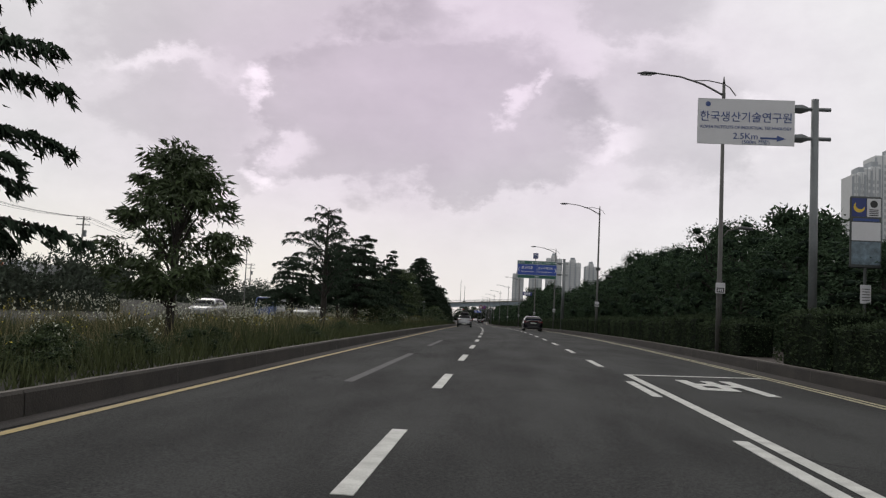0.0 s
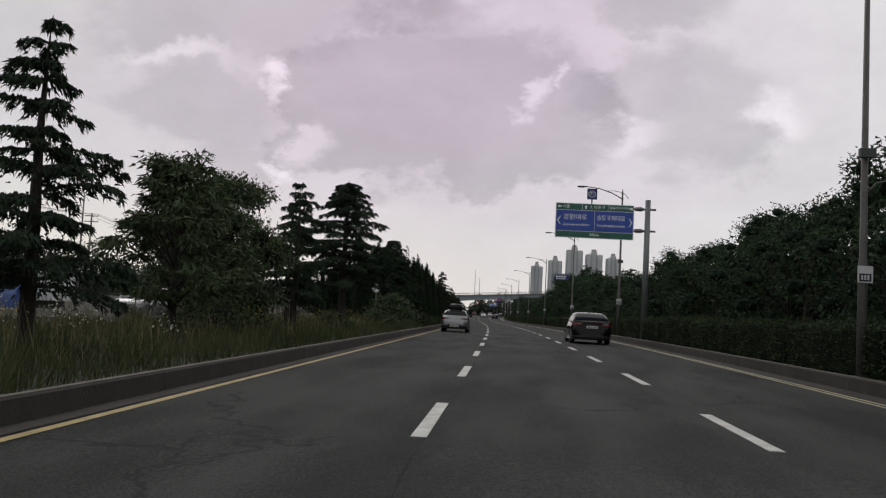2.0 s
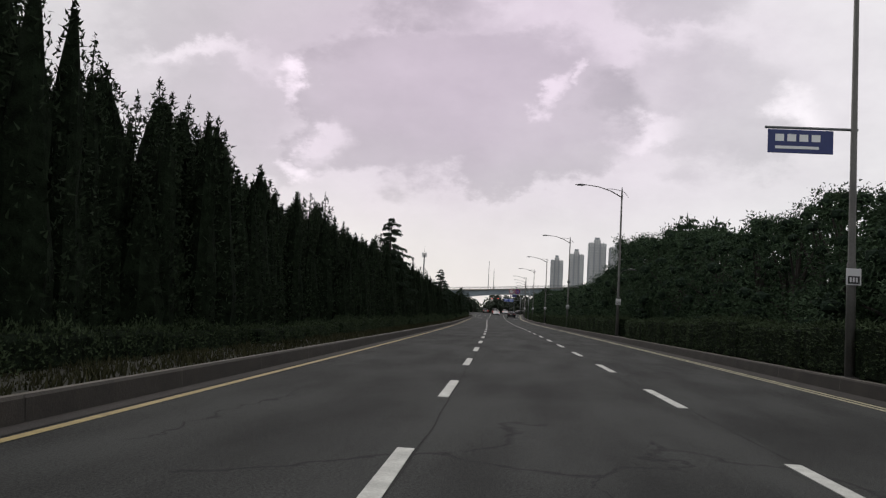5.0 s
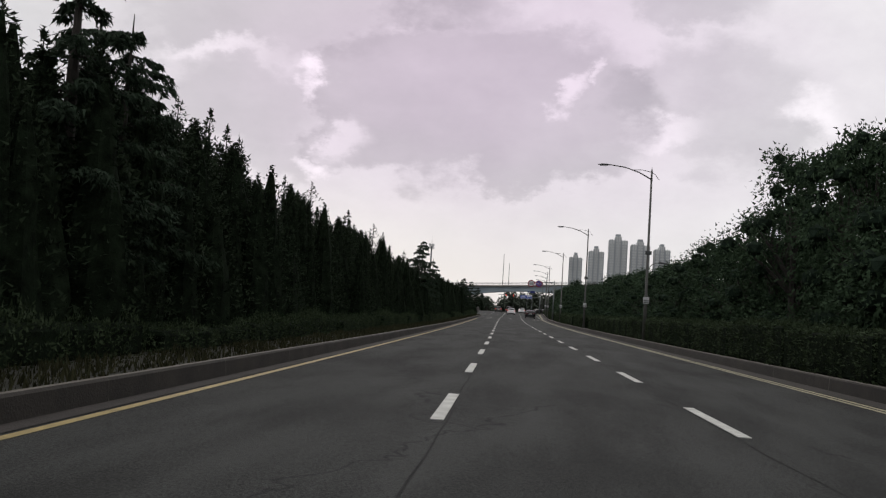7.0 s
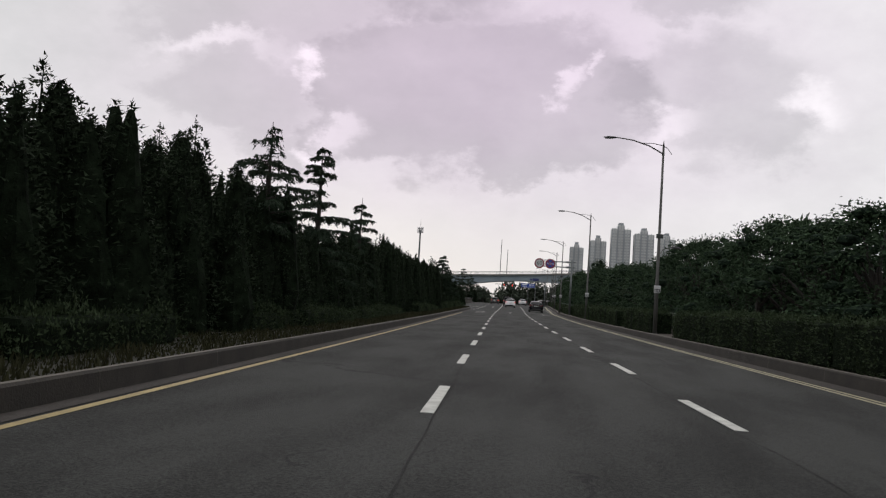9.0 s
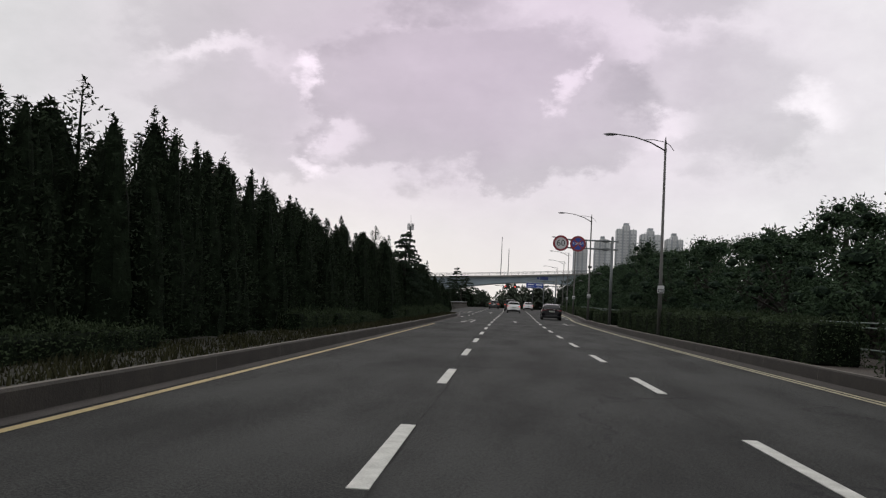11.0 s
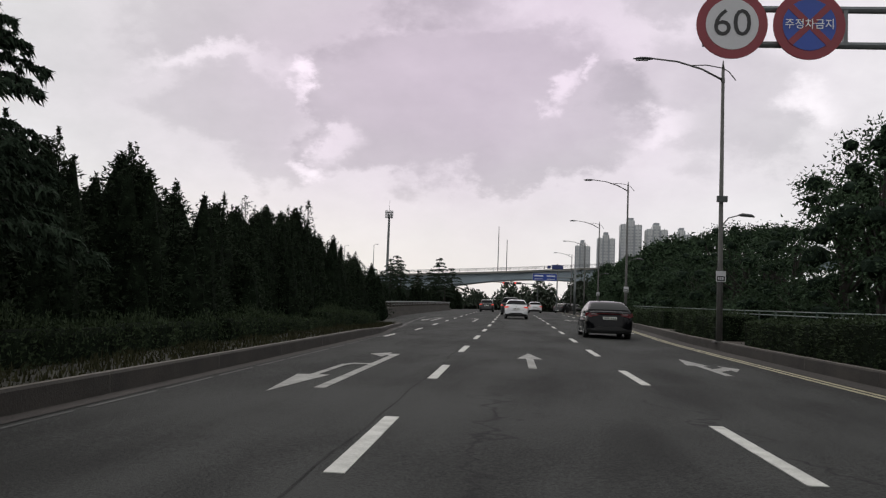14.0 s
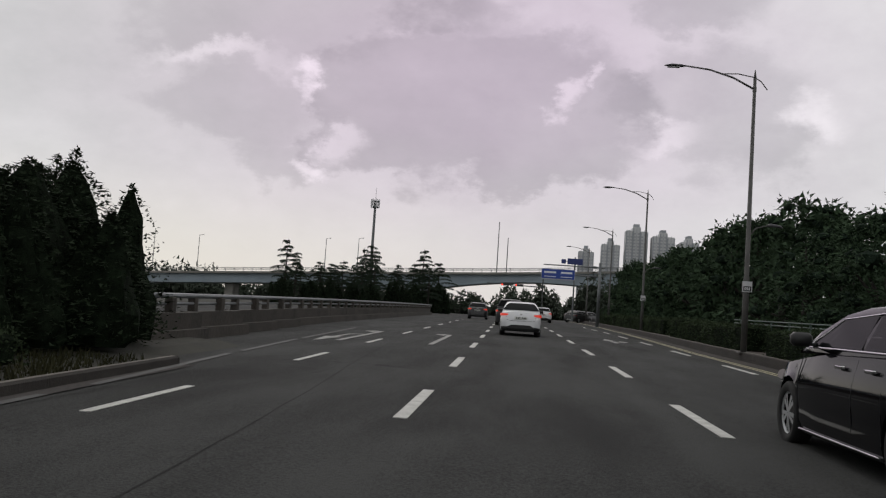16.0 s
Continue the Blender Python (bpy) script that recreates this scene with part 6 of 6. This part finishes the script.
def span(name, x0, x1, y0, y1, top_off, bottom, mat, n=24):
    bm = bmesh.new()
    rows = []
    for k in range(n + 1):
        x = x0 + (x1 - x0) * k / n
        t = deck_z(x) - top_off
        b = bottom(x)
        rows.append([bm.verts.new(p) for p in ((x, y0, t), (x, y1, t), (x, y1, b), (x, y0, b))])
    for u, w in zip(rows, rows[1:]):
        for k in range(4):
            bm.faces.new((u[k], u[(k + 1) % 4], w[(k + 1) % 4], w[k]))
    bm.faces.new(rows[0][::-1])
    bm.faces.new(rows[-1])
    bmesh.ops.recalc_face_normals(bm, faces=bm.faces[:])
    return part(name, bm, mat, ov)


def belly(x):
    u = (x - 4) / 24.0
    return deck_z(x) - 3.6 - 2.1 * min(1.0, u * u) * (1 if abs(u) < 1.6 else max(.2, 1 - (abs(u) - 1.6)))


span("girder", -130, 95, 0, 10, 1.5, belly, M_GIRDER, 60)
span("deck_edge", -130, 95, -1.2, 11, 1.0, lambda x: deck_z(x) - 1.55, M_CONCRETE, 30)
for z in (0, .28, .56):
    bm = bmesh.new()
    tube(bm, [(x, -1.1, deck_z(x) - z) for x in range(-130, 96, 15)], .05 if z else .07, 5)
    part("rail", bm, M_GALV, ov)
for k in range(90):
    x = -130 + 2.5 * k
    part("rail_post", boxm(x - .05, x + .05, -1.15, -1.05, deck_z(x) - 1.0, deck_z(x) - .02), M_GALV, ov)
for x in (-24, 30, -75):
    part("pier", boxm(x - 1.2, x + 1.2, 2.5, 7.5, -2, deck_z(x) - 4.0, .15), M_CONCRETE, ov)
for x in (-26, 32):
    part("abutment", boxm(x - .5, x + .5, -.6, 10.4, -2, deck_z(x) - 3.2, .05), M_CONCRETE, ov)


def mast_light(m, h, label, twin=False):
    e = group_of("mast_lamp", m, label, "street lamp", "overpass lamps")
    bm = bmesh.new()
    tube(bm, [(0, 0, 0), (0, 0, h)], [.13, .07], 8)
    part("mast", bm, M_GALV, e)
    bm = bmesh.new()
    tube(bm, [(0, 0, h - .15), (.6, 0, h + .1), (1.3, 0, h + .1)], [.05, .05, .12], 6)
    part("arm", bm, M_GALV, e)
    return e


for x, top in ((-39, 18.5), (-48, 18.0), (-84, 17), (-97, 18.2)):
    z = deck_z(x) - 1.0
    mast_light(pose(xc(BS) + x, BS + (1 if x != .8 else 9), zc(BS) + z), max(4, top - z), "slender lamp mast on the overpass")

for x, top, y in ((-1.3, 25.0, 1), (.8, 21.6, 9)):
    z = deck_z(x) - 1.0
    e = group_of("flag_pole", pose(xc(BS) + x, BS + y, zc(BS) + z), "slender bare pole on the overpass", "pole")
    bm = bmesh.new()
    tube(bm, [(0, 0, 0), (0, 0, top - z)], [.15, .1], 8)
    part("shaft", bm, M_GALV, e)

# cell mast and utility poles
e = group_of("radio_mast", pose(-55.8, 517.7, zc(517) - .3), "tall grey radio mast with antennas at its head", "mast")
bm = bmesh.new()
tube(bm, [(0, 0, 0), (0, 0, 25.2)], [.42, .28], 12)
part("pole", bm, M_GALV, e)
for z in (24.2, 25.6):
    bm = bmesh.new()
    tube(bm, [(0, 0, z), (0, 0, z + .12)], 1.0, 12)
    part("platform_ring", bm, M_GALV, e)
for k in range(6):
    a = k * math.tau / 6
    part("antenna", boxm(.95 * math.cos(a) - .12, .95 * math.cos(a) + .12, .95 * math.sin(a) - .12, .95 * math.sin(a) + .12, 24.1, 26.2, .02), M_SIGNWHITE, e)
bm = bmesh.new()
tube(bm, [(0, 0, 25.2), (0, 0, 29.0)], [.06, .03], 6)
part("lightning_rod", bm, M_GALV, e)


def utility_pole(m, h=9.0):
    e = group_of("utility_pole", m, "concrete utility pole with cross-arms and wires", "utility pole", "utility poles")
    bm = bmesh.new()
    tube(bm, [(0, 0, 0), (0, 0, h)], [.17, .11], 8)
    part("pole", bm, M_CONCRETE, e)
    for z in (h - .35, h - 1.1):
        part("cross_arm", boxm(-.9, .9, -.05, .05, z - .05, z + .05), M_DARKSTEEL, e)
        for x in (-.8, -.3, .3, .8):
            bm = bmesh.new()
            tube(bm, [(x, 0, z + .05), (x, 0, z + .2)], [.04, .03], 6)
            part("insulator", bm, M_SIGNWHITE, e)
    bm = bmesh.new()
    tube(bm, [(.3, 0, h - 2.6), (.3, 0, h - 1.8)], .19, 10)
    part("transformer", bm, M_GALV, e)
    return e


POLES = [(-51.4, 110.5, 11.8), (-52.5, 158, 12.0), (-50.5, 68, 11.8), (-52, 205, 12.0), (-80, 470, 13), (-93, 480, 11.5)]
for d, s, h in POLES:
    utility_pole(at(d, s, -.07), h)
for (d0, s0, h0), (d1, s1, h1) in zip(sorted(POLES[:4], key=lambda p: p[1]), sorted(POLES[:4], key=lambda p: p[1])[1:]):
    for x in (-.8, .3, .8):
        bm = bmesh.new()
        tube(bm, [R(lerp(d0, d1, u) + x, lerp(s0, s1, u), lerp(h0, h1, u) - .15 - 1.0 * 4 * u * (1 - u)) for u in [k / 8 for k in range(9)]], .02, 4)
        tagged(finish("overhead_wire", bm, M_BLACK), "sagging overhead wire between utility poles", "wire", "overhead wires")

# ---- concrete wall with rail at the turn lane ----
wall = group_of("wall_barrier", Matrix(), "weathered concrete parapet wall with a pale pipe rail on posts", "wall", kind="structure")


def wall_d(s):
    return -6.15 - .06 * min(max(s - 324, 0), 19)


s = 324.6
while s < 402:
    d = wall_d(s + 1)
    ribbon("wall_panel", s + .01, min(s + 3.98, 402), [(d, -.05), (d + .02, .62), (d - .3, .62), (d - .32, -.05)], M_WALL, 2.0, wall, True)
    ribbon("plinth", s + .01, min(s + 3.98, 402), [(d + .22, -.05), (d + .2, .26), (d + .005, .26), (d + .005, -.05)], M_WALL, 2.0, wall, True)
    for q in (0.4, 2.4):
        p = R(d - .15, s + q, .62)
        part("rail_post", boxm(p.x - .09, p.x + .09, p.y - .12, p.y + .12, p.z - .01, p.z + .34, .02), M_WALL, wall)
    s += 4.0
bm = bmesh.new()
tube(bm, [R(wall_d(s) - .15, s, .98) for s in range(325, 406, 4)], .06, 8)
part("pipe_rail", bm, M_GALV, wall)
bm = bmesh.new()
tube(bm, [R(wall_d(s) - .15, s, .80) for s in range(325, 406, 4)], .035, 8)
part("pipe_rail", bm, M_GALV, wall)

# far trees near the overpass: pines on the bank, woods across the horizon
PINE = [cedar_parts(6.0, 2.2, 71, .2, .3), cedar_parts(5.0, 2.0, 72, .25, .35)]
for k in range(20):
    plant("pine_tree", PINE[k % 2], tree_at(-8.5 - 1.15 * k + rr.uniform(-.6, .6), 430 + rr.uniform(-6, 8), 0, rr.uniform(1.0, 1.55), 40 * k, rr.uniform(1.0, 1.4)), "dark pine on the bank before the overpass", "tree", "bank pines")
for k in range(8):
    plant("juniper_tree", (JTRUNK, *JUN_FAR[k % 2]), tree_at(-8.4 - 2.9 * k, 424 + rr.uniform(-3, 4), 0, rr.uniform(.6, .8), 70 * k, 1.5), "dense dark juniper on the bank before the overpass", "tree", "bank junipers")
for d, s, z in ((-13.5, 620, 1.5), (-8.5, 612, 1.6), (-16, 640, 1.2)):
    plant("pine_tree", PINE[1], tree_at(d, s, 0, z, s, z), "dark pine beyond the overpass", "tree", "far pines")


def far_wood(name, x0, x1, y0, h, seed, depth=10, n=5000, leaf=.5):
    """A far belt of trees: an uneven mass of leaf clumps."""
    global rng
    rng = np.random.default_rng(seed)
    x = rng.uniform(x0, x1, n)
    top = h * (.62 + .2 * np.sin(x * .11 + seed) + .16 * np.sin(x * .37 + 2 * seed) + .1 * np.sin(x * .9))
    z = top * np.sqrt(rng.uniform(0, 1, n))
    y = y0 + rng.uniform(0, depth, n)
    c = np.stack([x, y, z + np.array([zc(q) for q in y])], 1)
    v, f = tufts(c, np.tile([0, -.6, .7], (n, 1)), leaf, 1.5, 0, .7)
    m = 160
    xx = np.linspace(x0, x1, m)
    tt = h * (.62 + .2 * np.sin(xx * .11 + seed) + .16 * np.sin(xx * .37 + 2 * seed) + .1 * np.sin(xx * .9)) * .8
    zz = zc(y0)
    v2 = np.concatenate([np.stack([xx, np.full(m, y0 + depth), np.full(m, zz - 1)], 1), np.stack([xx, np.full(m, y0 + depth * .7), zz + tt], 1)])
    f2 = np.array([[i, i + 1, m + i + 1, m + i] for i in range(m - 1)])
    v, f = merge([(v, f), (v2, f2)])
    return tagged(new(name, mesh_np(name, v.tolist(), f.tolist(), M_FARTREE)), "belt of dark trees in the distance", "trees", kind="stuff")


def side_wood(name, d, s0, s1, h, seed, n=6000, leaf=.4, depth=5):
    """A belt of trees beside the opposite carriageway."""
    global rng
    rng = np.random.default_rng(seed)
    s = rng.uniform(s0, s1, n)
    top = h * (.66 + .16 * np.sin(s * .21 + seed) + .14 * np.sin(s * .6 + 2 * seed) + .09 * np.sin(s * 1.7))
    z = top * np.sqrt(rng.uniform(0, 1, n))
    c = np.array([R(d - q, a, b) for q, a, b in zip(rng.uniform(0, depth, n), s, z)])
    v, f = tufts(c, np.tile([.6, -.3, .7], (n, 1)), leaf, 1.5, 0, .7)
    m = 120
    ss = np.linspace(s0, s1, m)
    tt = h * (.66 + .16 * np.sin(ss * .21 + seed) + .14 * np.sin(ss * .6 + 2 * seed) + .09 * np.sin(ss * 1.7)) * .82
    v2 = np.array([tuple(R(d - depth, a, -.5)) for a in ss] + [tuple(R(d - depth * .7, a, b)) for a, b in zip(ss, tt)])
    f2 = np.array([[i, i + 1, m + i + 1, m + i] for i in range(m - 1)])
    v, f = merge([(v, f), (v2, f2)])
    return tagged(new(name, mesh_np(name, v.tolist(), f.tolist(), M_FARTREE)), "belt of dark trees beyond the opposite carriageway", "trees", kind="stuff")


side_wood("far_woods", -33, 60, 290, 6.3, 3, 36000, .19)
side_wood("far_woods", -46, 30, 310, 7.0, 5, 14000, .26)
far_wood("far_woods", -320, 40, 700, 17, 4, 60, 9000, 1.1)
far_wood("far_woods", 30, 420, 600, 12, 6, 60, 5000, 1.2)
side_wood("far_woods", 34, 0, 300, 6.5, 9, 9000, .5, 14)
far_wood("far_woods", -8, 60, 462, 8.5, 8, 30, 6000, .42)
# noise wall across the far side
noise_wall = group_of("wall_far_side", Matrix(), "pale grey roadside wall beyond the opposite carriageway", "wall", kind="structure")
for k in range(30):
    ribbon("wall_panel", 70 + 4 * k + .02, 74 + 4 * k - .02, [(-29, -.05), (-29, 1.15), (-29.2, 1.15), (-29.2, -.05)], M_CONCRETE, 2.0, noise_wall, True)


# ---- apartment towers ----
def tower(x, y, w, dep, h, label, steps=((0, 1),)):
    """An apartment tower of stepped slabs with rows of window bays."""
    e = group_of("apartment_tower", pose(x, y, -2, 0, 0, 0), label, "tower", "far apartment towers")
    wb = bmesh.new()
    for k, (x0, x1, hh) in enumerate(steps):
        part("block", boxm(w * x0, w * x1, k % 2 * 1.5, dep, 0, h * hh, .2), M_TOWER, e)
        if hh == 1.0:
            part("roof_house", boxm(w * lerp(x0, x1, .12), w * lerp(x0, x1, .88), dep * .2, dep * .8, h, h + 2.6, .1), M_TOWERDARK, e)
        # raised strips in the darker colour, painted shade for recesses in the wall
        for q in (.06, .94):
            part("recess_shade_strip", boxm(w * lerp(x0, x1, q) - .5, w * lerp(x0, x1, q) + .5, k % 2 * 1.5 - .15, k % 2 * 1.5 + .1, 0, h * hh - 1, .05), M_TOWERDARK, e)
        cols = max(2, int((x1 - x0) * w / 3.6))
        for c in range(cols):
            a = w * lerp(x0, x1, (c + .22) / cols)
            b2 = w * lerp(x0, x1, (c + .78) / cols)
            for f in range(2, int(h * hh / 2.9) - 1):
                box(wb, a, b2, k % 2 * 1.5 - .12, k % 2 * 1.5 + .1, 2.9 * f + .6, 2.9 * f + 2.2)
        part("stair_strip", boxm(w * lerp(x0, x1, .47), w * lerp(x0, x1, .53), k % 2 * 1.5 - .2, k % 2 * 1.5 + .1, 0, h * hh + 1, .05), M_TOWERDARK, e)
    tagged(part("window_grid", wb, M_PANE, e), kind="stuff")


TW = "pale grey high-rise apartment tower in the distance"
for x0, x1, h in ((4.5, 18.2, 70), (25, 41, 78), (46, 65.3, 92), (69, 88, 87), (93.5, 109, 83)):
    tower(x0 + 1.5, 1120 + 8 * (int(x0) % 3), x1 - x0, 22, h, TW, ((0, .32, .96), (.32, .66, 1.0), (.66, 1.0, .955)))
for x0, x1, h in ((36, 45, 62), (60, 70, 58), (112, 146, 68), (150, 178, 66)):
    tower(x0, 1230, x1 - x0, 20, h, TW, ((0, .5, 1.0), (.5, 1.0, .95)))
X4 = xc(400)
for x0, x1, h in ((162.9, 169, 77), (169.6, 178, 81), (178.5, 192, 89)):
    tower(X4 + x0 + 4.5, 400 + x0 - 160, x1 - x0, 14, h, "pale grey high-rise apartment tower near the wood", ((0, .5, .985), (.5, 1.0, 1.0)))

# route sign and signals by the crossing
e = cantilever(at(8.6, 388, .0), "blue overhead direction sign with a route panel above", 5.6, 4.9, (5.2, 4.4), .15)
b = panel(e, "sign_board", -5.1, -2.15, 3.95, 4.85, M_SIGNWHITE, y=-.15)
panel(e, "sign_field", -5.06, -2.19, 3.99, 4.81, M_SIGNBLUE, y=-.158, thick=.012)
for x0, x1 in ((-4.85, -3.8), (-3.4, -2.4)):
    for z0, z1 in ((4.46, 4.62), (4.14, 4.20)):
        part("bar", boxm(x0, x1, -.163, -.157, z0, z1), M_LETTER, b)
e = group_of("route_panel", at(6.7, 392, .35), "navy route panels on a thin mast", "road sign")
bm = bmesh.new()
tube(bm, [(0, 0, 0), (0, 0, 5.9)], [.09, .06], 8)
part("mast", bm, M_GALV, e)
part("sign_board", boxm(-.7, .7, -.1, -.06, 5.2, 5.75, .01), M_SIGNNAVY, e)
part("sign_board", boxm(-1.25, -.85, -.1, -.06, 5.25, 5.65, .01), M_SIGNNAVY, e)
part("bracket", boxm(-1.3, .7, -.06, -.02, 5.45, 5.52), M_GALV, e)

e = group_of("traffic_signal", at(7.4, 470, -.03), "traffic signal mast with two red lights over the road", "traffic signal")
bm = bmesh.new()
tube(bm, [(0, 0, 0), (0, 0, 7.2)], [.14, .1], 8)
part("mast", bm, M_DARKSTEEL, e)
bm = bmesh.new()
tube(bm, [(0, 0, 5.7), (-10, 0, 5.95)], [.1, .06], 8)
part("arm", bm, M_DARKSTEEL, e)
for x in (-4.2, -6.7):
    hd = part("signal_head", boxm(x - .75, x + .75, -.25, .0, 5.62, 6.05, .04), M_BLACK, e)
    for k in range(4):
        bm = bmesh.new()
        disc(bm, x - .54 + .36 * k, 5.83, .14, -.27, -.24, 14)
        part("lens", bm, M_REDLIGHT if k == 0 else M_BLACK, hd)

# roadside filling station canopy far on the other side
e = group_of("filling_station", at(-39.9, 70, -.05), "filling station canopy with an orange and white fascia", "building")
part("canopy", boxm(-11, 2.2, 0, 8, 3.1, 3.95, .03), M_SIGNWHITE, e)
part("fascia", boxm(-11, .7, -.06, .02, 3.15, 3.9), M_ORANGE, e)
lettering("lettering", "LPG", .6, M_LETTERNAVY, e, 1.45, -.03, 3.5, width=1.2)
for x in (-7, -2):
    part("column", boxm(x - .2, x + .2, 3, 3.4, 0, 3.1, .03), M_SIGNWHITE, e)
